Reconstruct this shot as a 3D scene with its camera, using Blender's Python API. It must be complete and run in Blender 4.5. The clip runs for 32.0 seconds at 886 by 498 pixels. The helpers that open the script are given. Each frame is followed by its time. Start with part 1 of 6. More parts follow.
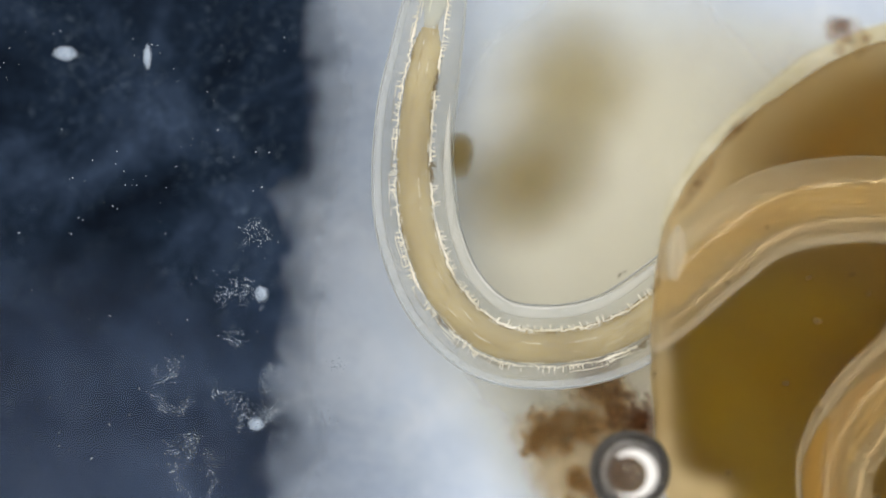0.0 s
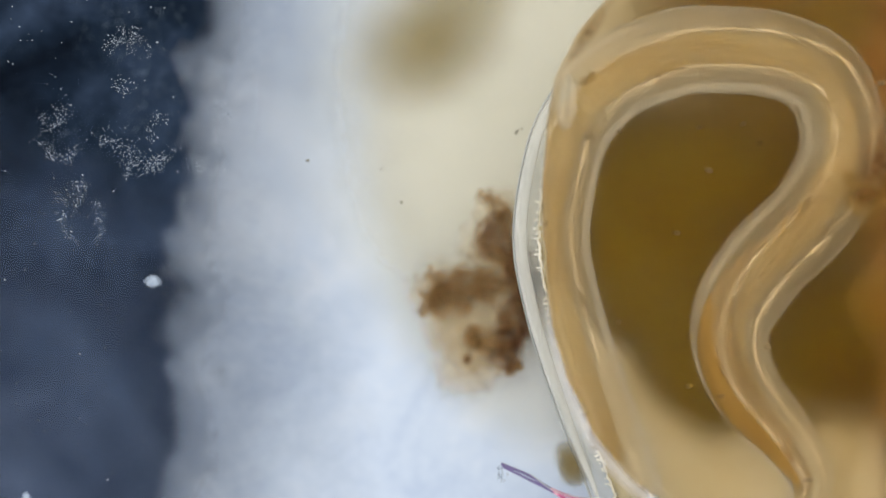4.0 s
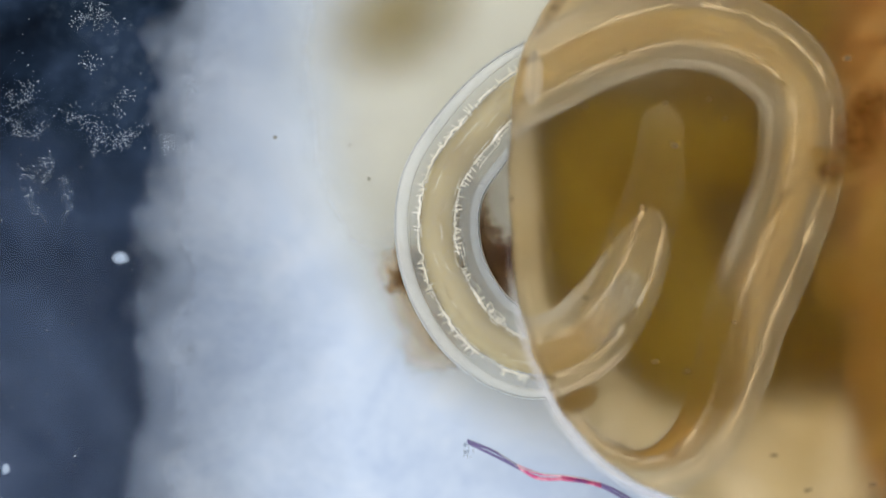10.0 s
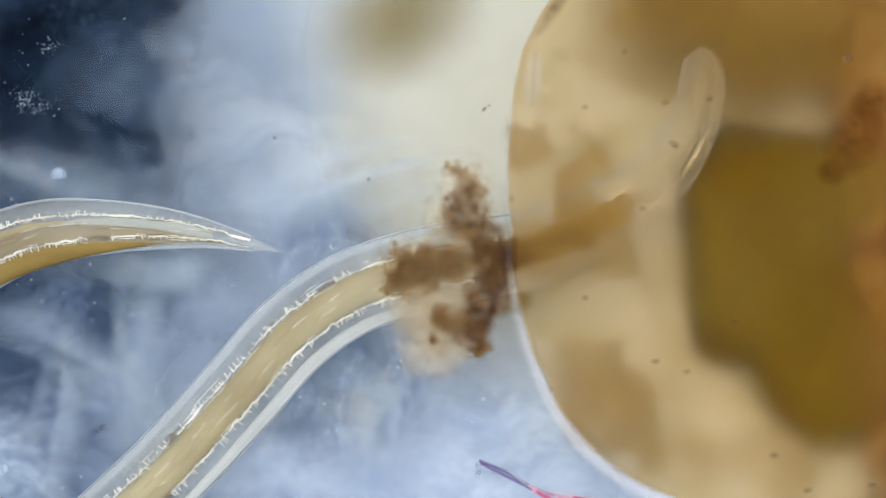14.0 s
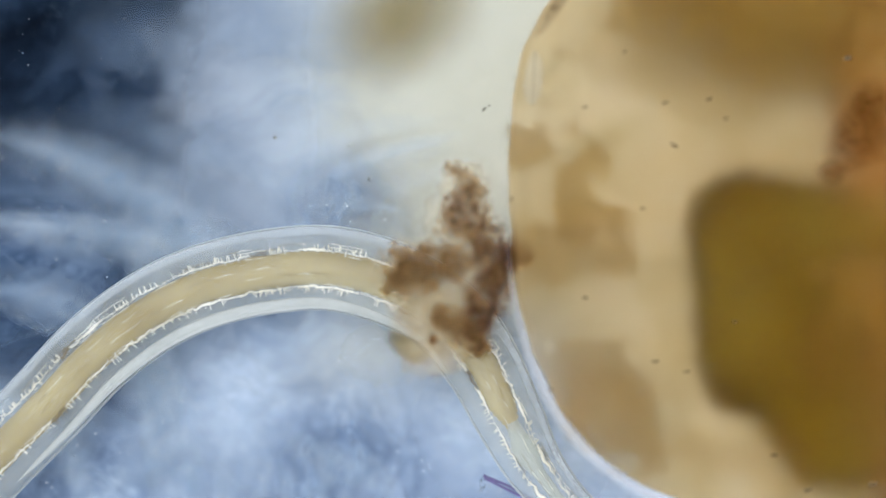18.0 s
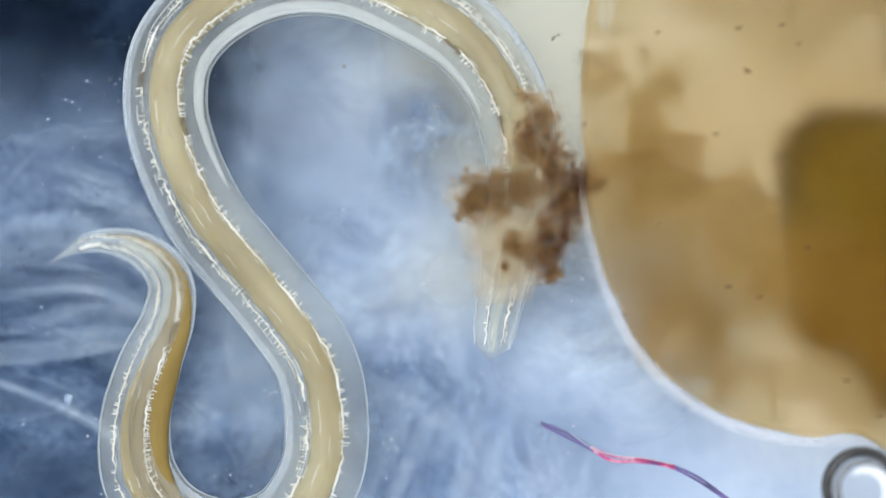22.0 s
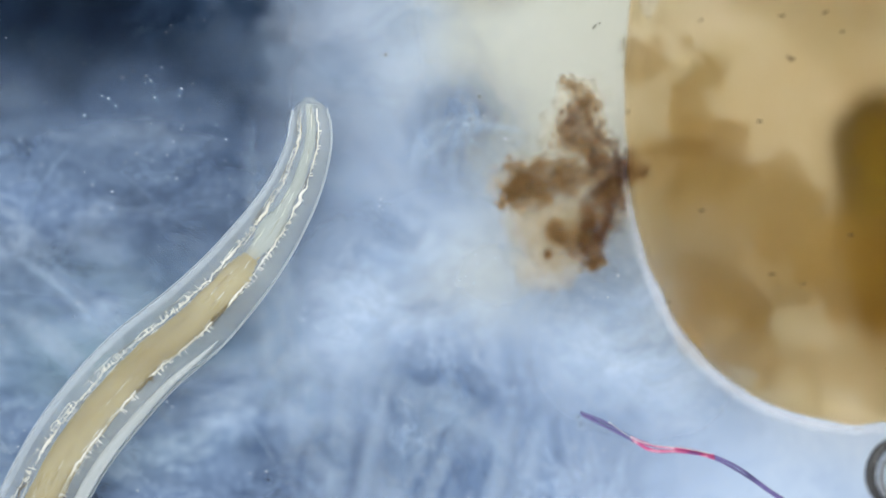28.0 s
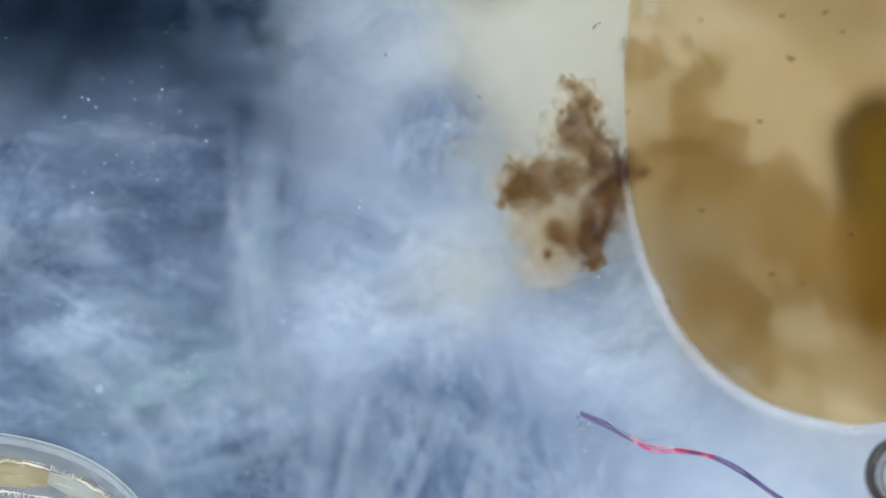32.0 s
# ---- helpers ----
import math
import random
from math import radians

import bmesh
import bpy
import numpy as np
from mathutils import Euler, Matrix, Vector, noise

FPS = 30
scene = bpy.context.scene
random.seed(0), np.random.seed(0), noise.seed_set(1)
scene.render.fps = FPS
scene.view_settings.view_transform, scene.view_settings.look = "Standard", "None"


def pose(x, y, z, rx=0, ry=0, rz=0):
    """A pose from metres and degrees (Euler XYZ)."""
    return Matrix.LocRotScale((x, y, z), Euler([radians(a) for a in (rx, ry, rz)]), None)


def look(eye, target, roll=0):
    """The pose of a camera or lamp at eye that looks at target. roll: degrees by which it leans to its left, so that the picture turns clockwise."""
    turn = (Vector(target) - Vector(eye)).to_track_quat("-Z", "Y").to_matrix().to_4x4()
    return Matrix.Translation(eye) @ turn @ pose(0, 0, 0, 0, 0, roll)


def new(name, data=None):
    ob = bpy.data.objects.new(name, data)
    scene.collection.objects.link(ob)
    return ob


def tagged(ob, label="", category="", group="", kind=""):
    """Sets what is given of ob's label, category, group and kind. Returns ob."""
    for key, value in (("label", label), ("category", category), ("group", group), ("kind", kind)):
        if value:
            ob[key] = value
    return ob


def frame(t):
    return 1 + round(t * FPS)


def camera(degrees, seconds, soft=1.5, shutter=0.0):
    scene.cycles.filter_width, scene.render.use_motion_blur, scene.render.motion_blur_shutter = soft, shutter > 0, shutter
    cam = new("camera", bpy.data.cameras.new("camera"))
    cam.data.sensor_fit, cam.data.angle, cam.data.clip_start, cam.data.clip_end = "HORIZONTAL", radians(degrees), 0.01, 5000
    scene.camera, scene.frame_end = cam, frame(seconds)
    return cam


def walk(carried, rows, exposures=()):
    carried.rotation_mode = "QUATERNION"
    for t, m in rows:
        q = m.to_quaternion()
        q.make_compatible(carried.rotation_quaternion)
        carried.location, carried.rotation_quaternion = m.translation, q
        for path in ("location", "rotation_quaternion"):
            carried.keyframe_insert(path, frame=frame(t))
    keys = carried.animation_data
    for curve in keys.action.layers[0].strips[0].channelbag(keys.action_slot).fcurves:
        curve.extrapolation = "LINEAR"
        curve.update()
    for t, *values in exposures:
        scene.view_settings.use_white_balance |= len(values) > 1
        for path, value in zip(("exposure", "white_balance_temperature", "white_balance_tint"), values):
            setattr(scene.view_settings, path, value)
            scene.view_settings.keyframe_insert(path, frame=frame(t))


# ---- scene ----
MM = 0.001
HEIGHT = 73.8  # of the lens over the plane in which the worm swims, in mm

# ---- camera: a microscope that looks straight down while its stage is shifted ----
STAGE = (
    (0, -4.86, 5.96),
    (0.25, -4.92, 5.24),
    (0.5, -4.94, 4.36),
    (0.75, -4.72, 3.60),
    (1, -4.48, 3.06),
    (1.5, -4.26, 2.26),
    (2, -3.94, 1.94),
    (2.5, -3.58, 1.92),
    (3, -2.60, 1.74),
    (3.5, -1.92, 1.28),
    (4, -1.16, 0.84),
    (4.5, -0.04, 0.32),
    (5.2, 0.00, 0.04),
    (6.5, 0.00, 0.00),
    (9, 0.00, 0.00),
    (14, 0.00, 0.00),
    (18, 0.00, 0.00),
    (18.5, 0.00, -0.26),
    (19, -0.08, -1.38),
    (19.5, -0.08, -1.74),
    (20, -0.16, -2.46),
    (20.5, -0.18, -2.66),
    (21, -0.98, -2.60),
    (21.5, -1.80, -2.54),
    (22, -2.48, -2.54),
    (22.5, -3.58, -2.58),
    (23, -4.38, -2.88),
    (23.5, -4.46, -2.98),
    (24, -4.38, -2.94),
    (24.5, -3.94, -2.96),
    (25, -3.96, -2.96),
    (28, -3.96, -2.96),
    (32, -3.96, -2.96),
)
cam = camera(24.0, 32.0, soft=1.0)
cam.data.dof.use_dof = True
cam.data.dof.focus_distance = (HEIGHT - 0.4) * MM
cam.data.dof.aperture_fstop = 15.0
# the picture's white balance drifts from warm to cool
walk(cam, [(t, pose(x * MM, y * MM, HEIGHT * MM)) for t, x, y in STAGE], [(0, 0.06, 7000, 10), (4, 0.07, 6850, 10), (8, 0.04, 6500, 10), (11, 0.08, 6500, 10), (13, 0.18, 6350, 10), (17, 0.22, 6080, 9), (20, 0.2, 5980, 8), (22, 0.28, 5950, 8), (25, 0.26, 6000, 7), (29, 0.15, 6000, 7), (31, 0.17, 6000, 7), (32, -0.06, 6000, 7)])

# ---- light: an even dome and a broad added lamp over the stage, for light from below ----
world = bpy.data.worlds.new("even_dome")
scene.world = world
world.use_nodes = True
world.node_tree.nodes["Background"].inputs[0].default_value = (0.97, 0.98, 1.0, 1)
world.node_tree.nodes["Background"].inputs[1].default_value = 0.9
lamp = new("added_top_lamp", bpy.data.lights.new("added_top_lamp", "AREA"))
lamp.data.shape, lamp.data.size = "DISK", 0.09
lamp.data.energy, lamp.data.color = 0.1, (1.0, 0.97, 0.92)
lamp.matrix_world = look((-0.03, 0.04, 0.15), (0, 0, 0))
scene.cycles.transparent_max_bounces = 32


# ---- materials ----
def lin(r, g, b):
    """A screen colour as the base colour of a surface."""
    return tuple(((v / 255 + 0.055) / 1.055) ** 2.4 if v > 10 else v / 255 / 12.92 for v in (r, g, b)) + (1,)


class Nodes:
    def __init__(self, name):
        self.mat = bpy.data.materials.new(name)
        self.mat.use_nodes = True
        self.tree = self.mat.node_tree
        self.tree.nodes.clear()
        self.out = self.add("ShaderNodeOutputMaterial")
        self.coord = self.add("ShaderNodeTexCoord")

    def add(self, kind, **values):
        node = self.tree.nodes.new(kind)
        for key, value in values.items():
            node.inputs[key].default_value = value
        return node

    def link(self, a, b):
        self.tree.links.new(a, b)

    def noise(self, scale, detail=4.0, rough=0.55, distort=0.0, source="Object", vector=None):
        node = self.add("ShaderNodeTexNoise", Scale=scale, Detail=detail, Roughness=rough, Distortion=distort)
        self.link(vector or self.coord.outputs[source], node.inputs["Vector"])
        return node.outputs["Fac"]

    def warp(self, vector, scale, amount):
        """The place, carried off by an eddy."""
        eddy = self.add("ShaderNodeTexNoise", Scale=scale, Detail=3.0, Roughness=0.5)
        self.link(vector, eddy.inputs["Vector"])
        middle, by, total = (self.add("ShaderNodeVectorMath") for _ in range(3))
        middle.operation, by.operation = "SUBTRACT", "SCALE"
        middle.inputs[1].default_value = (0.5, 0.5, 0.5)
        by.inputs["Scale"].default_value = amount
        self.link(eddy.outputs["Color"], middle.inputs[0])
        self.link(middle.outputs[0], by.inputs[0])
        self.link(vector, total.inputs[0])
        self.link(by.outputs[0], total.inputs[1])
        return total.outputs[0]

    def ramp(self, fac, stops, ease=False):
        node = self.add("ShaderNodeValToRGB")
        if ease:
            node.color_ramp.interpolation = "EASE"
        els = node.color_ramp.elements
        while len(els) < len(stops):
            els.new(0.5)
        for el, (at, colour) in zip(els, stops):
            el.position, el.color = at, colour
        self.link(fac, node.inputs["Fac"])
        return node.outputs["Color"]

    def math(self, op, a, b):
        node = self.add("ShaderNodeMath")
        node.operation = op
        for i, v in enumerate((a, b)):
            if isinstance(v, (int, float)):
                node.inputs[i].default_value = v
            else:
                self.link(v, node.inputs[i])
        return node.outputs[0]

    def mix(self, fac, a, b, blend="MIX"):
        node = self.add("ShaderNodeMix")
        node.data_type, node.blend_type = "RGBA", blend
        for i, v in ((0, fac), (6, a), (7, b)):
            if isinstance(v, (int, float, tuple)):
                node.inputs[i].default_value = v
            else:
                self.link(v, node.inputs[i])
        return node.outputs[2]

    def axis(self, source, which):
        node = self.add("ShaderNodeSeparateXYZ")
        self.link(self.coord.outputs[source], node.inputs[0])
        return node.outputs[which]

    def surface(self, colour, roughness=0.5, alpha=1.0, bump=None, strength=0.3, depth=2e-5, gloss=0.4):
        p = self.add("ShaderNodeBsdfPrincipled", Roughness=roughness)
        p.inputs["Specular IOR Level"].default_value = gloss
        for v, slot in ((colour, "Base Color"), (alpha, "Alpha")):
            if isinstance(v, (int, float, tuple)):
                p.inputs[slot].default_value = v
            else:
                self.link(v, p.inputs[slot])
        if bump is not None:
            b = self.add("ShaderNodeBump", Strength=strength, Distance=depth)
            self.link(bump, b.inputs["Height"])
            self.link(b.outputs[0], p.inputs["Normal"])
        self.link(p.outputs[0], self.out.inputs[0])
        return self.mat


def mottled(name, stops, big=300.0, fine=3000.0, roughness=0.5, alpha=1.0, gloss=0.4, island=0.0, distort=0.4, strength=0.3, source="Object", thin=None):
    """A blotchy wet surface: large stains and fine grain together choose the colour."""
    n = Nodes(name)
    fac = n.math("ADD", n.math("MULTIPLY", n.noise(big, 5, 0.55, distort, source), 0.75), n.math("MULTIPLY", n.noise(fine, 3, source=source), 0.25))
    if island:
        geo = n.add("ShaderNodeNewGeometry")
        fac = n.math("ADD", fac, n.math("MULTIPLY", n.math("SUBTRACT", geo.outputs["Random Per Island"], 0.5), island))
    if thin:
        ends = n.add("ShaderNodeAttribute")
        ends.attribute_name = "overlap"
        clear = n.math("SUBTRACT", 1.0, n.math("MULTIPLY", n.math("ADD", n.math("MULTIPLY", fac, thin), 1 - 0.5 * thin), alpha))
        alpha = n.math("SUBTRACT", 1.0, n.math("POWER", clear, ends.outputs["Fac"]))
    return n.surface(n.ramp(fac, stops), roughness, alpha, n.noise(fine, 3, source=source), strength, 2e-5, gloss)


SHIFT = random.Random(12)


def drifting(name, stops, big, alpha, reach=(0.55, 1.0), streak=(1, 1, 1), wobble=0.5, cover=(0.3, 0.6), square=2.0, least=0.25, swing=0.0, eddy=0.0):
    """A thin murk that frays out towards its rim and has gaps in it."""
    n = Nodes(name)
    stretch = n.add("ShaderNodeMapping")
    stretch.inputs["Location"].default_value = (SHIFT.uniform(1, 3), SHIFT.uniform(1, 3), SHIFT.uniform(1, 3))
    stretch.inputs["Scale"].default_value = streak
    stretch.inputs["Rotation"].default_value = (0, 0, radians(swing))
    n.link(n.warp(n.coord.outputs["Object"], big * 1.1, eddy) if eddy else n.coord.outputs["Object"], stretch.inputs["Vector"])
    v = stretch.outputs[0]
    centred = n.add("ShaderNodeMapping")
    centred.inputs["Location"].default_value = (-1, -1, 0)
    centred.inputs["Scale"].default_value = (2, 2, 0)
    n.link(n.coord.outputs["Generated"], centred.inputs["Vector"])
    split = n.add("ShaderNodeSeparateXYZ")
    n.link(centred.outputs[0], split.inputs[0])
    far = [n.math("POWER", n.math("ABSOLUTE", split.outputs[i], 0.0), square) for i in (0, 1)]
    size = n.math("POWER", n.math("ADD", far[0], far[1]), 1.0 / square)
    clouds = n.noise(big, 9, 0.66, 0.25, vector=v)
    rim = n.math("ADD", size, n.math("MULTIPLY", n.math("SUBTRACT", clouds, 0.5), wobble))
    fade = n.ramp(rim, ((reach[0], (1, 1, 1, 1)), (reach[1], (0, 0, 0, 1))), True)
    gaps = n.ramp(clouds, ((cover[0], (least, least, least, 1)), (cover[1], (1, 1, 1, 1))))
    a = n.math("MULTIPLY", n.math("MULTIPLY", fade, gaps), alpha)
    return n.surface(n.ramp(n.math("ADD", n.math("MULTIPLY", n.noise(big * 1.7, 9, 0.62, 0.35, vector=v), 0.8), n.math("MULTIPLY", n.noise(3000, 3), 0.2)), stops), 0.7, a, gloss=0.0)


def layered(name, stops, big, alpha, fine=3000.0, wobble=0.4, span=(0.05, 0.8), bump=0.0, tint=None):
    """Matter that lets light through where it is thin and closes where it is thick."""
    n = Nodes(name)
    thick = n.add("ShaderNodeAttribute")
    thick.attribute_name = "thick"
    t = thick.outputs["Fac"]
    clouds = n.math("ADD", n.math("MULTIPLY", n.noise(big, 6, 0.6, 0.6), 0.75), n.math("MULTIPLY", n.noise(fine, 3), 0.25))
    dense = n.math("ADD", t, n.math("MULTIPLY", n.math("SUBTRACT", clouds, 0.5), wobble))
    a = n.ramp(dense, ((span[0], (0, 0, 0, 1)), (span[1], (1, 1, 1, 1))))
    foot = n.ramp(t, ((0.0, (0, 0, 0, 1)), (0.4, (1, 1, 1, 1))))
    tone = n.math("ADD", n.math("MULTIPLY", n.noise(big * 1.6, 7, 0.62, 0.8), 0.7), n.math("MULTIPLY", n.noise(fine, 3), 0.3))
    share = n.math("MULTIPLY", n.math("MULTIPLY", a, foot), alpha)
    if tint is None:
        return n.surface(n.ramp(tone, stops), 0.8, share, gloss=0.0)
    n.surface(n.ramp(tone, stops), 0.8, 1.0, n.noise(fine, 3), bump or 0.3, gloss=0.0)
    body = n.out.inputs[0].links[0].from_socket
    stain, clear = n.add("ShaderNodeBsdfTransparent", Color=tint), n.add("ShaderNodeBsdfTransparent")
    inner, outer = n.add("ShaderNodeMixShader", Fac=0.5), n.add("ShaderNodeMixShader")
    n.link(body, inner.inputs[1])
    n.link(stain.outputs[0], inner.inputs[2])
    n.link(share, outer.inputs[0])
    n.link(clear.outputs[0], outer.inputs[1])
    n.link(inner.outputs[0], outer.inputs[2])
    n.link(outer.outputs[0], n.out.inputs[0])
    return n.mat


def slide_glass():
    n = Nodes("dark_slide_glass")
    col = n.ramp(n.noise(160, 8, 0.68, 0.5), ((0.35, lin(12, 18, 27)), (0.5, lin(23, 33, 47)), (0.68, lin(48, 62, 83))))
    dust = n.ramp(n.noise(9000, 2, 0.5), ((0.62, (0, 0, 0, 1)), (0.72, (1, 1, 1, 1))))
    patch = n.ramp(n.noise(350, 3, 0.5), ((0.4, (0, 0, 0, 1)), (0.62, (0.5, 0.5, 0.5, 1))))
    grain = n.ramp(n.noise(5200, 3, 0.7), ((0.3, (0.8, 0.8, 0.82, 1)), (0.5, (1, 1, 1, 1)), (0.72, (1.3, 1.3, 1.35, 1))))
    col = n.mix(1.0, col, grain, "MULTIPLY")
    return n.surface(n.mix(n.math("MULTIPLY", dust, patch), col, lin(130, 150, 170)), 0.6, gloss=0.0)


def milky_film():
    """The murk that covers the lit part of the slide and ends in a ragged soft edge."""
    n = Nodes("milky_fluid")
    x = n.axis("Object", 0)
    edge = n.math("ADD", x, n.math("MULTIPLY", n.math("SUBTRACT", n.noise(210, 4, 0.5, 0.5), 0.5), 0.0036))
    edge = n.math("ADD", edge, n.math("MULTIPLY", n.math("SUBTRACT", n.noise(800, 5, 0.6, 0.8), 0.5), 0.0016))
    edge = n.math("SUBTRACT", edge, n.math("MULTIPLY", n.axis("Object", 1), 0.07))
    grain = n.math("MULTIPLY", n.math("SUBTRACT", n.noise(7000, 2, 0.5), 0.5), 0.12)
    reach = n.math("ADD", n.math("ADD", n.math("MULTIPLY", edge, 125.0), 1.38), grain)
    a = n.ramp(reach, ((0.0, (0, 0, 0, 1)), (0.1, (0.2, 0.2, 0.2, 1)), (0.25, (0.42, 0.42, 0.42, 1)), (0.5, (0.6, 0.6, 0.6, 1)), (0.75, (0.78, 0.78, 0.78, 1)), (1.0, (0.95, 0.95, 0.95, 1))))
    cool = n.ramp(n.math("ADD", n.math("MULTIPLY", n.noise(170, 8, 0.66, 0.7), 0.85), n.math("MULTIPLY", n.noise(3000, 3), 0.15)), ((0.3, lin(172, 190, 218)), (0.5, lin(195, 210, 231)), (0.7, lin(214, 224, 238))))
    return n.surface(cool, 0.7, a, gloss=0.0)


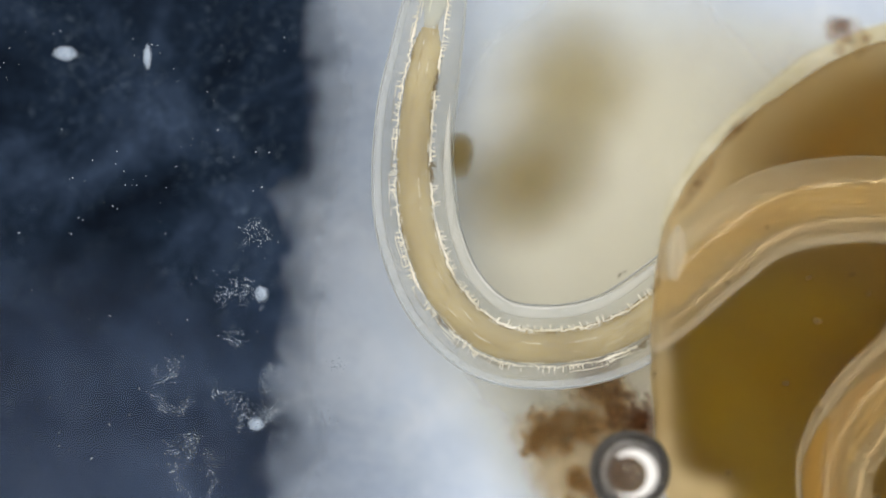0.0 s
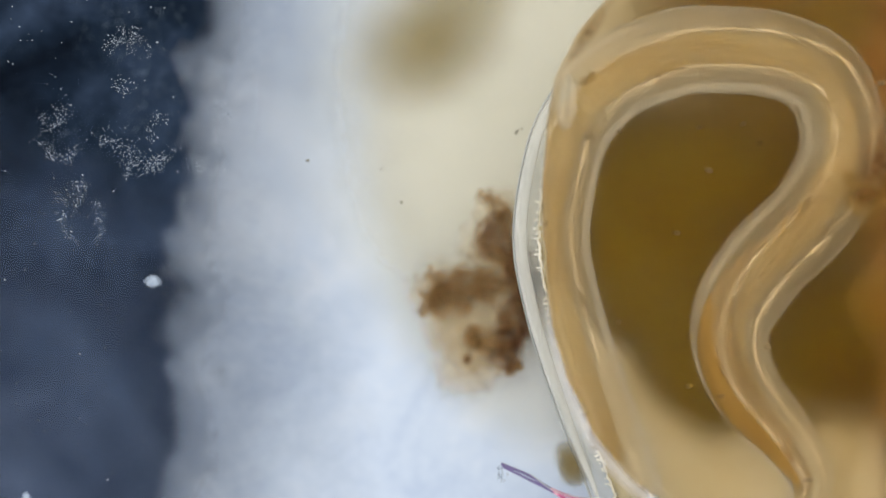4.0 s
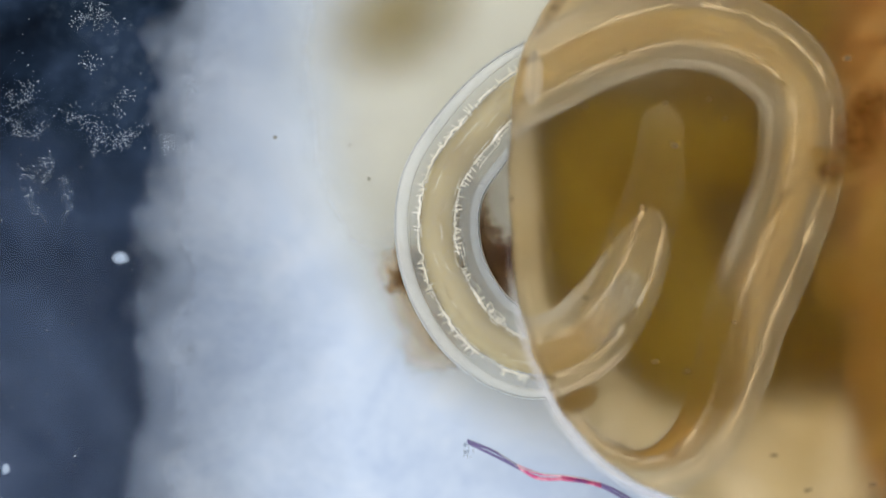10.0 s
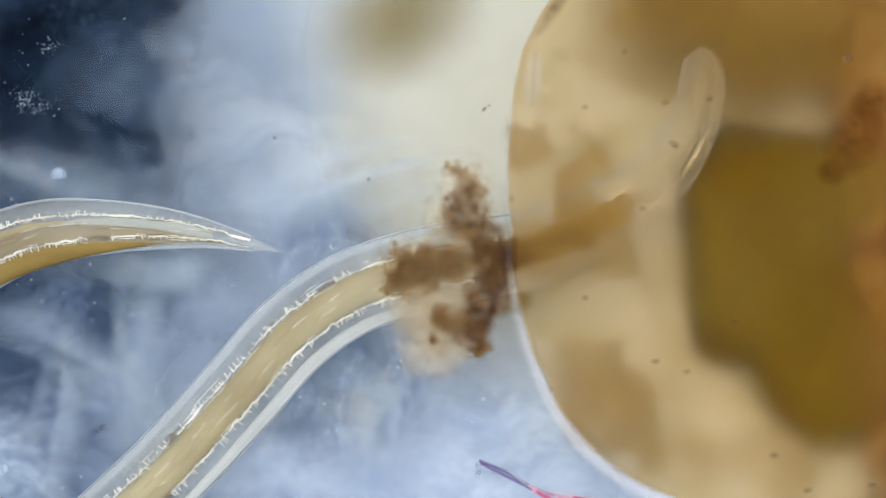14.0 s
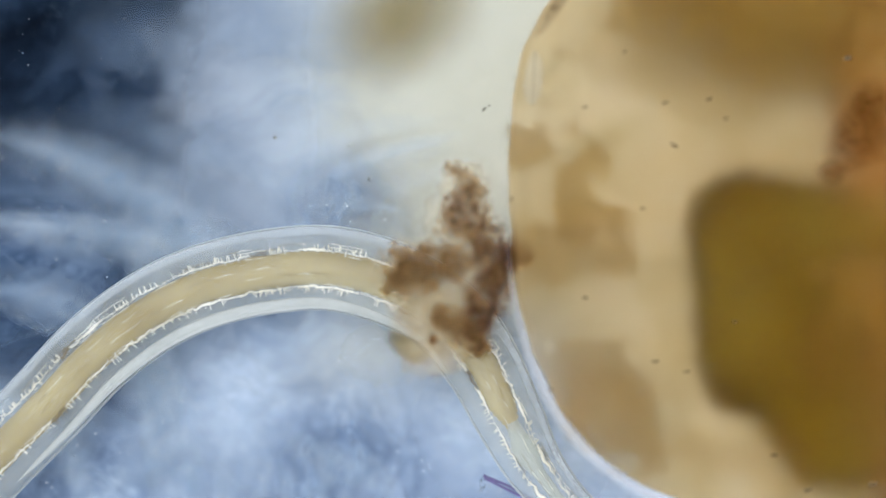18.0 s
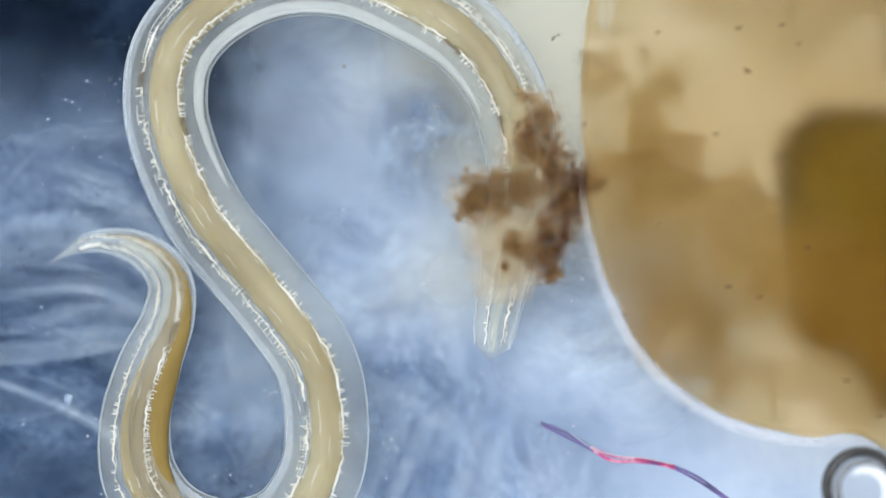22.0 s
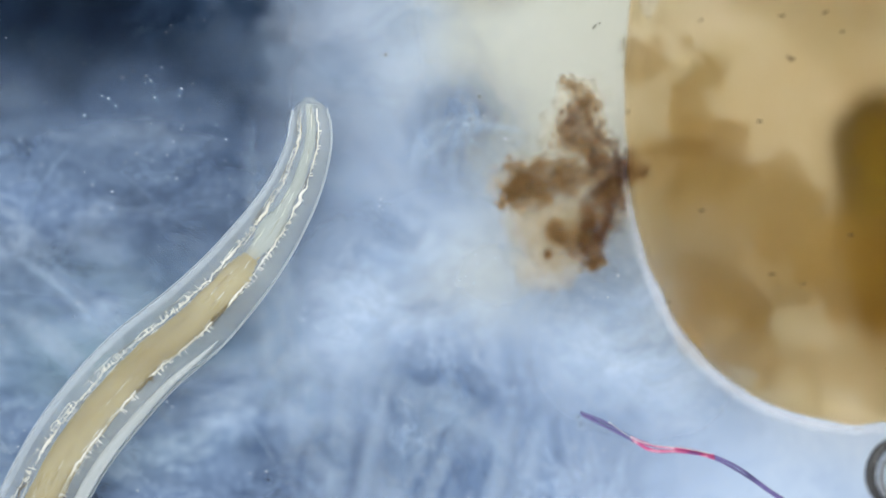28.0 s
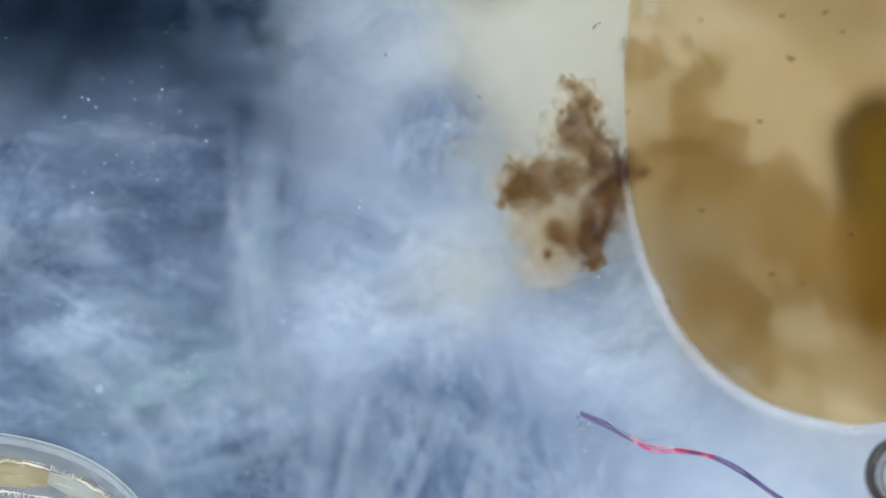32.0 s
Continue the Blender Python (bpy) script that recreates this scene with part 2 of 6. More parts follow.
MAT = {
    "slide": slide_glass(),
    "film": milky_film(),
    "stain": drifting("yellow_stain", ((0.3, lin(210, 213, 204)), (0.7, lin(222, 223, 214))), 150, 0.85, (0.3, 1.0), wobble=0.25, cover=(0.2, 0.35)),
    "disc": drifting("yellow_fluid", ((0.3, lin(212, 206, 178)), (0.7, lin(222, 218, 200))), 150, 0.3, (0.8, 0.99), wobble=0.06, cover=(0.1, 0.2)),
    "olive": drifting("olive_stain", ((0.3, lin(122, 106, 54)), (0.7, lin(148, 132, 80))), 150, 0.6, (0.0, 0.9), wobble=0.3, cover=(0.2, 0.35)),
    "smear": drifting("faint_olive_smear", ((0.3, lin(146, 132, 80)), (0.7, lin(168, 154, 104))), 150, 0.55, (0.0, 0.95), wobble=0.3, cover=(0.2, 0.35)),
    "cloud": drifting("blue_murk", ((0.36, lin(84, 102, 132)), (0.5, lin(134, 153, 181)), (0.64, lin(186, 203, 224))), 150, 0.9, (0.5, 1.0), (1, 1.7, 1), 0.7, (0.34, 0.58), 2.0, 0.5, 24, 0.004),
    "haze": drifting("grey_murk", ((0.3, lin(84, 100, 124)), (0.7, lin(150, 168, 190))), 180, 0.5, (0.3, 1.0), (1, 1.9, 1), 0.8, (0.4, 0.62), 2.0, 0.0, -14, 0.004),
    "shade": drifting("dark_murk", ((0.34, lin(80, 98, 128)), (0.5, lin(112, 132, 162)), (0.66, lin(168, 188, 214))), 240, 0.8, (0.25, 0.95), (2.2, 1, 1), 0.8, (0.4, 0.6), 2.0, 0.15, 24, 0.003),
    "grey": drifting("dusky_murk", ((0.34, lin(62, 76, 100)), (0.5, lin(96, 112, 138)), (0.66, lin(140, 158, 182))), 220, 0.6, (0.2, 0.95), (1, 2.2, 1), 0.7, (0.36, 0.58), 2.0, 0.1, 30, 0.003),
    "teal": drifting("teal_murk", ((0.34, lin(120, 146, 164)), (0.66, lin(182, 204, 214))), 130, 0.75, (0.1, 0.95), (1, 2.8, 1), 0.8, (0.4, 0.6), 2.0, 0.05, 35, 0.004),
    "cream": drifting("cream_murk", ((0.3, lin(204, 206, 198)), (0.7, lin(226, 226, 216))), 150, 0.55, (0.0, 0.85), (1, 1.2, 1), 0.9, (0.3, 0.55), 2.0, 0.4, 20, 0.003),
    "night": drifting("night_blue_murk", ((0.32, lin(40, 54, 78)), (0.5, lin(62, 80, 106)), (0.68, lin(110, 128, 154))), 130, 0.95, (0.3, 1.0), (1, 2.0, 1), 0.7, (0.28, 0.52), 2.0, 0.5, 30, 0.004),
    "pale_haze": drifting("pale_murk", ((0.3, lin(156, 176, 204)), (0.7, lin(208, 221, 237))), 210, 0.85, (0.25, 1.0), (1, 1.8, 1), 0.6, (0.34, 0.6), 2.0, 0.4, 40, 0.004),
    "dim": drifting("thin_murk", ((0.3, lin(58, 72, 98)), (0.7, lin(104, 120, 150))), 240, 0.65, (0.0, 0.95), (1, 1, 1), 0.5, (0.3, 0.6), 2.0, 0.4, eddy=0.002),
    "faint": mottled("thin_slime", ((0.35, lin(130, 155, 185)), (0.65, lin(195, 210, 228))), 900, 5000, 0.6, 0.08, 0.0),
    "plume": layered("soft_white_slime", ((0.35, lin(150, 174, 200)), (0.65, lin(214, 226, 238))), 420, 0.2, 5000, 0.9, (0.1, 1.0)),
    # white of the glow painted outside the tissue edge
    "halo": layered("white_edge_glow", ((0.3, lin(222, 222, 230)), (0.7, lin(244, 240, 238))), 400, 0.42, 3000, 0.4, (0.0, 1.0)),
    "under": mottled("pale_tissue", ((0.3, lin(172, 166, 136)), (0.5, lin(196, 193, 171)), (0.7, lin(216, 215, 204))), 300, 2500, 0.6, 1.0, 0.0),
    "brown": drifting("brown_pulp", ((0.3, lin(92, 66, 12)), (0.7, lin(120, 104, 34))), 120, 0.85, (0.35, 0.97), wobble=0.3, cover=(0.0, 0.05), square=2.4),
    "rust": drifting("rust_brown_tissue", ((0.36, lin(100, 60, 22)), (0.5, lin(148, 110, 58)), (0.64, lin(182, 152, 104))), 330, 0.95, (0.86, 0.98), wobble=0.16, cover=(0.0, 0.05), square=3.0),
    "scab": drifting("dark_scab", ((0.3, lin(70, 38, 10)), (0.7, lin(118, 78, 32))), 450, 0.85, (0.2, 0.9), wobble=0.9, cover=(0.35, 0.5)),
    "pale": mottled("pale_fat", ((0.3, lin(198, 194, 176)), (0.7, lin(226, 226, 216))), 500, 3000, 0.5, 0.16),
    "cuticle": mottled("clear_cuticle", ((0.3, lin(188, 194, 190)), (0.7, lin(220, 222, 214))), 700, 6000, 0.35, 0.225, 0.3, 0.0, source="UV", thin=1.5),
    "gut": mottled("yellow_gut", ((0.3, lin(132, 106, 38)), (0.5, lin(156, 132, 54)), (0.7, lin(184, 162, 84))), 700, 5000, 0.5, source="UV"),
    "pharynx": mottled("pale_pharynx", ((0.3, lin(198, 204, 192)), (0.7, lin(224, 226, 216))), 700, 5000, 0.45, 0.45, source="UV"),
    "duct": mottled("brown_duct", ((0.3, lin(114, 90, 34)), (0.7, lin(150, 126, 62))), 500, 4000, 0.6, 1.0, source="UV"),
    # muscle edges and the highlights painted along them; some seams share it
    "muscle": mottled("white_muscle_glint", ((0.3, lin(214, 206, 178)), (0.7, lin(250, 248, 240))), 1500, 8000, 0.25, 0.92, 0.9, source="UV"),
    "seam": mottled("dark_seam", ((0.3, lin(96, 84, 60)), (0.7, lin(140, 126, 96))), 1500, 8000, 0.5, 0.8, source="UV"),
    # white for light painted along the worm's rims and on the fibre
    "rimline": mottled("white_edge_highlight", ((0.3, lin(200, 210, 216)), (0.7, lin(238, 242, 242))), 1500, 8000, 0.3, 0.58, 0.5, source="UV"),
    # glow on the worm's two flanks, put into pale colours
    "glow": mottled("bluish_cuticle_glow", ((0.3, lin(196, 208, 220)), (0.7, lin(232, 238, 244))), 900, 6000, 0.4, 0.2, 0.3, source="UV"),
    "bright": mottled("white_cuticle_glow", ((0.3, lin(214, 218, 216)), (0.7, lin(246, 247, 244))), 900, 6000, 0.35, 0.32, 0.4, source="UV"),
    "striae": mottled("pale_striae", ((0.3, lin(190, 198, 200)), (0.7, lin(236, 238, 236))), 1500, 8000, 0.4, 0.14, 0.4, source="UV"),
    "crease": layered("brown_crease", ((0.35, lin(112, 92, 34)), (0.5, lin(128, 108, 46)), (0.66, lin(148, 130, 74))), 260, 0.72, 2500, 0.35, (0.0, 1.3)),
    "membrane": layered("olive_membrane", ((0.35, lin(92, 78, 10)), (0.5, lin(106, 94, 18)), (0.66, lin(124, 112, 36))), 200, 0.74, 2500, 0.25, (0.0, 0.9)),
    "dark": layered("dark_olive_pulp", ((0.35, lin(72, 54, 2)), (0.5, lin(86, 74, 4)), (0.66, lin(104, 96, 14))), 130, 0.98, 2500, 0.3, (0.0, 1.0)),
    "crumb": layered("brown_detritus", ((0.36, lin(108, 78, 48)), (0.47, lin(148, 116, 76)), (0.56, lin(178, 148, 102)), (0.68, lin(210, 190, 148))), 1500, 0.24, 6000, 0.9, (0.0, 1.0), 0.8, (0.78, 0.66, 0.5, 1)),
    "core": layered("dark_detritus", ((0.36, lin(78, 50, 34)), (0.5, lin(112, 78, 54)), (0.66, lin(146, 112, 80))), 1500, 0.3, 6000, 0.9, (0.0, 1.0), 0.8, (0.6, 0.46, 0.35, 1)),
    "fluff": layered("beige_fluff", ((0.35, lin(176, 152, 112)), (0.65, lin(212, 200, 170))), 900, 0.3, 6000, 0.8, (0.1, 0.95)),
    "sparkle": mottled("bright_grit", ((0.3, lin(200, 212, 222)), (0.7, lin(246, 248, 250))), 2000, 8000, 0.4, 0.6, 0.3, 0.5),
    "dusk": mottled("grey_grit", ((0.3, lin(118, 118, 106)), (0.7, lin(156, 156, 146))), 2000, 8000, 0.6, 0.8, 0.0),
    "flake": layered("white_flake", ((0.3, lin(140, 160, 186)), (0.7, lin(196, 210, 226))), 1500, 0.6, 6000, 0.5, (0.1, 0.8)),
    "blob": layered("olive_growth", ((0.35, lin(104, 88, 42)), (0.65, lin(142, 124, 74))), 600, 0.75, 4000, 0.3, (0.0, 0.9), 0.4, (0.45, 0.36, 0.16, 1)),
    "speck": mottled("dark_grit", ((0.3, lin(92, 74, 46)), (0.7, lin(138, 114, 78))), 2000, 8000, 0.7),
    "crystal": mottled("white_grit", ((0.3, lin(120, 138, 156)), (0.7, lin(196, 208, 220))), 2000, 8000, 0.4, 0.42, 0.3, 0.5),
    # dark and smoky tones painted for refraction at the bubble's rim
    "ring": mottled("bubble_rim_shade", ((0.3, lin(30, 28, 26)), (0.7, lin(70, 66, 60))), 2000, 8000, 0.2, 0.9, 0.8),
    "haze_ring": mottled("smoky_rim_shade", ((0.3, lin(96, 92, 90)), (0.7, lin(150, 148, 146))), 2000, 8000, 0.3, 0.5, 0.5),
    "glint": mottled("white_glint", ((0.3, lin(244, 244, 244)), (0.7, lin(252, 252, 252))), 2000, 8000, 0.2, 0.9, 0.8),
    "red": mottled("red_violet_fibre", ((0.35, lin(112, 66, 126)), (0.5, lin(196, 84, 132)), (0.65, lin(242, 200, 214))), 900, 5000, 0.3),
    "violet": mottled("violet_fibre", ((0.3, lin(76, 72, 112)), (0.7, lin(140, 124, 184))), 600, 5000, 0.4, 0.85),
}


def clear_gas():
    n = Nodes("clear_gas")
    g = n.add("ShaderNodeBsdfGlass", Roughness=0.0, IOR=1.12)
    n.link(g.outputs[0], n.out.inputs[0])
    return n.mat


def amber_skin():
    """Clear wet tissue: it tints what lies under it and scatters a little itself."""
    n = Nodes("amber_skin")
    veil = n.add("ShaderNodeBsdfPrincipled", Roughness=0.5)
    veil.inputs["Specular IOR Level"].default_value = 0.15
    blot = n.math("ADD", n.math("MULTIPLY", n.noise(170, 5, 0.55, 0.5), 0.8), n.math("MULTIPLY", n.noise(2500, 3), 0.2))
    n.link(n.ramp(blot, ((0.3, lin(160, 116, 56)), (0.7, lin(200, 168, 114)))), veil.inputs["Base Color"])
    tint = n.add("ShaderNodeBsdfTransparent")
    n.link(n.ramp(blot, ((0.3, (0.986, 0.9, 0.765, 1)), (0.5, (0.993, 0.928, 0.822, 1)), (0.7, (0.996, 0.95, 0.866, 1)))), tint.inputs["Color"])
    blur = n.add("ShaderNodeBsdfRefraction", Roughness=0.28, IOR=1.1)
    n.link(tint.inputs["Color"].links[0].from_socket, blur.inputs["Color"])
    bent = n.add("ShaderNodeMixShader", Fac=0.92)
    n.link(tint.outputs[0], bent.inputs[1])
    n.link(blur.outputs[0], bent.inputs[2])
    both = n.add("ShaderNodeMixShader", Fac=0.055)
    n.link(bent.outputs[0], both.inputs[1])
    n.link(veil.outputs[0], both.inputs[2])
    n.link(both.outputs[0], n.out.inputs[0])
    return n.mat


MAT["gas"] = clear_gas()
MAT["skin"] = amber_skin()


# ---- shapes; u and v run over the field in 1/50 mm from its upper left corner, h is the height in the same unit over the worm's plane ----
def spot(u, v, h=0.0):
    k = (HEIGHT - h * 0.02) / HEIGHT
    return Vector(((u - 784) * 0.02 * k * MM, (441 - v) * 0.02 * k * MM, h * 0.02 * MM))


UNIT = 0.02 * MM
FLOOR = -170.0


def mesh_of(bm, name, material, smooth=True):
    me = bpy.data.meshes.new(name)
    bmesh.ops.recalc_face_normals(bm, faces=bm.faces)
    bm.to_mesh(me)
    bm.free()
    me.materials.append(material)
    if smooth:
        me.polygons.foreach_set("use_smooth", [True] * len(me.polygons))
    return me


def part(name, bm, material, parent, label=""):
    ob = new(name, mesh_of(bm, name, material))
    ob.parent = parent
    return tagged(ob, label)


def thing(name, where, label, category, group="", kind=""):
    ob = new(name)
    ob.empty_display_size = 0.001
    ob.location = where
    return tagged(ob, label, category, group, kind)


def smooth_line(points, closed=False, steps=8):
    """A soft curve through a few points."""
    p = [Vector(q) for q in points]
    n = len(p)
    out = []
    for i in range(n if closed else n - 1):
        a, b, c, d = (p[(i + k) % n] if closed else p[min(max(i + k, 0), n - 1)] for k in (-1, 0, 1, 2))
        for s in range(steps):
            t = s / steps
            out.append(0.5 * (2 * b + (c - a) * t + (2 * a - 5 * b + 4 * c - d) * t * t + (3 * b - a - 3 * c + d) * t ** 3))
    if not closed:
        out.append(p[-1])
    return out


def tube(bm, line, radii, sides=10, flat=1.0, caps=True):
    """A tube of changing radius along a line; flat squeezes it in height."""
    rings = []
    for i, p in enumerate(line):
        d = (line[min(i + 1, len(line) - 1)] - line[max(i - 1, 0)]).normalized()
        side = d.cross(Vector((0, 0, 1))).normalized()
        up = side.cross(d)
        r = radii(i / (len(line) - 1)) if callable(radii) else radii
        rings.append([bm.verts.new(p + side * (r * math.cos(a)) + up * (r * flat * math.sin(a))) for a in (2 * math.pi * k / sides for k in range(sides))])
    for a, b in zip(rings, rings[1:]):
        for k in range(sides):
            bm.faces.new((a[k], a[(k + 1) % sides], b[(k + 1) % sides], b[k]))
    if caps:
        bm.faces.new(rings[0][::-1])
        bm.faces.new(rings[-1])


def pillow(bm, line, low, high, inset, rings=5):
    """A flat cushion over a closed outline: low is its foot, high its top, inset the width of its rounded edge."""
    loops = []
    n = len(line)
    way = math.copysign(1, sum(line[i - 1].x * line[i].y - line[i].x * line[i - 1].y for i in range(n)))
    for k in range(rings + 1):
        a = math.pi / 2 * k / rings
        loop = []
        for i, p in enumerate(line):
            d = (line[(i + 1) % n] - line[i - 1]).normalized()
            inner = Vector((0, 0, 1)).cross(d)
            inner *= way
            q = p + inner * (inset * (1 - math.cos(a)))
            q.z = low + (high - low) * math.sin(a)
            loop.append(bm.verts.new(q))
        loops.append(loop)
    for a, b in zip(loops, loops[1:]):
        for i in range(n):
            bm.faces.new((a[i], a[(i + 1) % n], b[(i + 1) % n], b[i]))
    bmesh.ops.triangulate(bm, faces=[bm.faces.new(loops[-1])])
    bm.faces.new(loops[0][::-1])


def dome(ru, rv, high, square=2.0, sides=40, rings=7):
    """A shallow mound without a foot, on an oval or squarish plan."""
    bm = bmesh.new()
    loops = []
    for k in range(1, rings + 1):
        f = k / rings
        loop = []
        for i in range(sides):
            a = 2 * math.pi * i / sides
            c, d = math.cos(a), math.sin(a)
            e = 2.0 / square
            loop.append(bm.verts.new((ru * f * math.copysign(abs(c) ** e, c) * UNIT, rv * f * math.copysign(abs(d) ** e, d) * UNIT, high * (1 - f * f) * UNIT)))
        loops.append(loop)
    top = bm.verts.new((0, 0, high * UNIT))
    for i in range(sides):
        bm.faces.new((loops[0][i], loops[0][(i + 1) % sides], top))
    for a, b in zip(loops, loops[1:]):
        for i in range(sides):
            bm.faces.new((a[i], b[i], b[(i + 1) % sides], a[(i + 1) % sides]))
    return bm


def thickness(ob, values):
    ob.data.attributes.new("thick", "FLOAT", "POINT").data.foreach_set("value", values)
    return ob


def mound(name, humps, h, high, material, parent, label="", cell=11.0, ragged=0.0):
    """A soft layer that swells over a few rounded ridges (from, to, radius, width of the slope, fullness)."""
    q = np.array(humps, float)
    lo_u, hi_u = (np.minimum(q[:, 0], q[:, 2]) - q[:, 4]).min(), (np.maximum(q[:, 0], q[:, 2]) + q[:, 4]).max()
    lo_v, hi_v = (np.minimum(q[:, 1], q[:, 3]) - q[:, 4]).min(), (np.maximum(q[:, 1], q[:, 3]) + q[:, 4]).max()
    us, vs = np.arange(lo_u - cell, hi_u + 2 * cell, cell), np.arange(lo_v - cell, hi_v + 2 * cell, cell)
    u, v = np.meshgrid(us, vs)
    rest = np.ones_like(u)
    stray = np.array([noise.fractal(Vector((x * 0.017, y * 0.017, h * 0.3)), 0.9, 2.1, 3) for x, y in zip(u.flat, v.flat)]).reshape(u.shape) * ragged if ragged else 0.0
    for u0, v0, u1, v1, r, slope, full in humps:
        du, dv = u1 - u0, v1 - v0
        f = np.clip(((u - u0) * du + (v - v0) * dv) / max(du * du + dv * dv, 1e-6), 0, 1)
        d = np.hypot(u - u0 - f * du, v - v0 - f * dv) + stray
        g = np.clip((r - d) / slope, 0, 1)
        rest *= 1 - full * g * g * (3 - 2 * g)
    f = 1 - rest
    inside = (f[:-1, :-1] > 1e-3) | (f[1:, :-1] > 1e-3) | (f[:-1, 1:] > 1e-3) | (f[1:, 1:] > 1e-3)
    index, verts, thick, faces = {}, [], [], []

    def vert(i, j):
        if (i, j) not in index:
            index[i, j] = len(verts)
            verts.append(spot(u[i, j], v[i, j], h + high * f[i, j]) - parent.location)
            thick.append(float(f[i, j]))
        return index[i, j]
    for i, j in zip(*np.nonzero(inside)):
        faces.append((vert(i, j), vert(i + 1, j), vert(i + 1, j + 1), vert(i, j + 1)))
    me = bpy.data.meshes.new(name)
    me.from_pydata(verts, [], faces)
    me.materials.append(material)
    me.polygons.foreach_set("use_smooth", [True] * len(me.polygons))
    ob = new(name, me)
    ob.parent = parent
    return thickness(tagged(ob, label), thick)


def sheet(name, u0, v0, u1, v1, h, material, parent=None, thick=1.0):
    """A thin layer of fluid, origin in its middle."""
    bm = bmesh.new()
    c = spot((u0 + u1) / 2, (v0 + v1) / 2, h)
    a, b = spot(u0, v1, h) - c, spot(u1, v0, h) - c
    vs = [bm.verts.new((x, y, 0)) for x, y in ((a.x, a.y), (b.x, a.y), (b.x, b.y), (a.x, b.y))]
    bm.faces.new(vs)
    ob = new(name, mesh_of(bm, name, material))
    ob.location = c
    if parent is not None:
        ob.parent = parent
        ob.location = c - parent.location
    return ob


def oval(u, v, h, ru, rv, turn=0.0, n=36, ragged=0.08, seed=0.0):
    out = []
    for i in range(n):
        a = 2 * math.pi * i / n
        k = 1 + ragged * noise.noise(Vector((math.cos(a) * 1.4 + seed, math.sin(a) * 1.4, seed * 0.7))) * 2
        x, y = ru * k * math.cos(a), rv * k * math.sin(a)
        c, s = math.cos(radians(turn)), math.sin(radians(turn))
        out.append(spot(u + x * c - y * s, v + x * s + y * c, h))
    return out


# ---- the slide and the fluids on it ----
bm = bmesh.new()
bmesh.ops.create_cube(bm, size=1.0)
bmesh.ops.scale(bm, vec=(0.16, 0.12, 0.001), verts=bm.verts)
bmesh.ops.bevel(bm, geom=bm.edges[:], offset=0.0001, segments=2, affect="EDGES")
slide = tagged(new("ground", mesh_of(bm, "ground", MAT["slide"], False)), "dark glass slide with fine pale dust", "slide", kind="structure")
slide.location = (0, 0, FLOOR * UNIT - 0.0005)
film = tagged(sheet("water", -1500, -1600, 4200, 2600, FLOOR + 3, MAT["film"]), "thin milky bluish fluid spread over the slide", "fluid", kind="structure")
film.location.x, film.location.y = 0, 0
film.data.transform(Matrix.Translation((spot(1350, 500).x, spot(1350, 500).y, 0)))
stain = tagged(sheet("fluid_stain", 400, -520, 1350, 760, FLOOR + 6, MAT["stain"]), "pale beige stain in the milky fluid", "stain", kind="stuff")
disc = tagged(sheet("fluid_stain", 535, -310, 1725, 870, FLOOR + 7, MAT["disc"]), "pale yellowish disc of fluid with a faint rim", "stain", kind="stuff")
olive = tagged(sheet("fluid_stain", 480, -130, 920, 200, FLOOR + 9, MAT["olive"]), "blurred olive stain in the milky fluid", "stain", kind="stuff")

olive.rotation_euler.z = radians(28)
smear = tagged(sheet("fluid_stain", 600, -330, 960, 60, FLOOR + 8, MAT["smear"]), "faint olive smear in the milky fluid", "stain", kind="stuff")
smear.rotation_euler.z = radians(-30)
dim = tagged(sheet("fluid_stain", -1000, 0, 700, 1700, FLOOR + 1.5, MAT["dim"]), "thin bluish murk over the dark glass", "stain", kind="stuff")
murk = thing("murk_cloud", spot(300, 700, -104), "drifting bluish cloud of stirred murk with pale wisps", "murk")
sheet("veil", -900, 190, 760, 1280, -104, MAT["cloud"], murk)
sheet("veil", 120, 720, 1180, 1340, -101, MAT["shade"], murk)
sheet("veil", 40, -160, 780, 470, -105, MAT["haze"], murk)
sheet("veil", 120, 330, 1000, 1000, -103, MAT["pale_haze"], murk)
sheet("veil", 440, 430, 930, 800, -102, MAT["cream"], murk)
sheet("veil", 620, 460, 1260, 1020, -101.5, MAT["pale_haze"], murk)
sheet("veil", -850, 215, 560, 860, -100, MAT["haze"], murk)


def soft_ribbon(name, parent, line, half, first, last, material, label):
    """A flat strand that thins out to its sides and ends."""
    bm = bmesh.new()
    rise, rows = [], []
    for i, p in enumerate(line):
        f = i / (len(line) - 1)
        d = (line[min(i + 1, len(line) - 1)] - line[max(i - 1, 0)]).normalized()
        side = d.cross(Vector((0, 0, 1))).normalized()
        taper = max(0.0, math.sin(math.pi * min(max((f - first) / (last - first), 0), 1))) * min(1.0, f * 5, (1 - f) * 5)
        row = []
        for o in (-1, -0.6, -0.2, 0.2, 0.6, 1):
            row.append(bm.verts.new(p + side * (o * half * (0.25 + 0.75 * taper)) + Vector((0, 0, (1 - o * o) * 2 * UNIT))))
            rise.append((1 - abs(o)) * taper)
        rows.append(row)
    for a, b in zip(rows, rows[1:]):
        for i in range(5):
            bm.faces.new((a[i], a[i + 1], b[i + 1], b[i]))
    return thickness(part(name, bm, material, parent, label), rise)


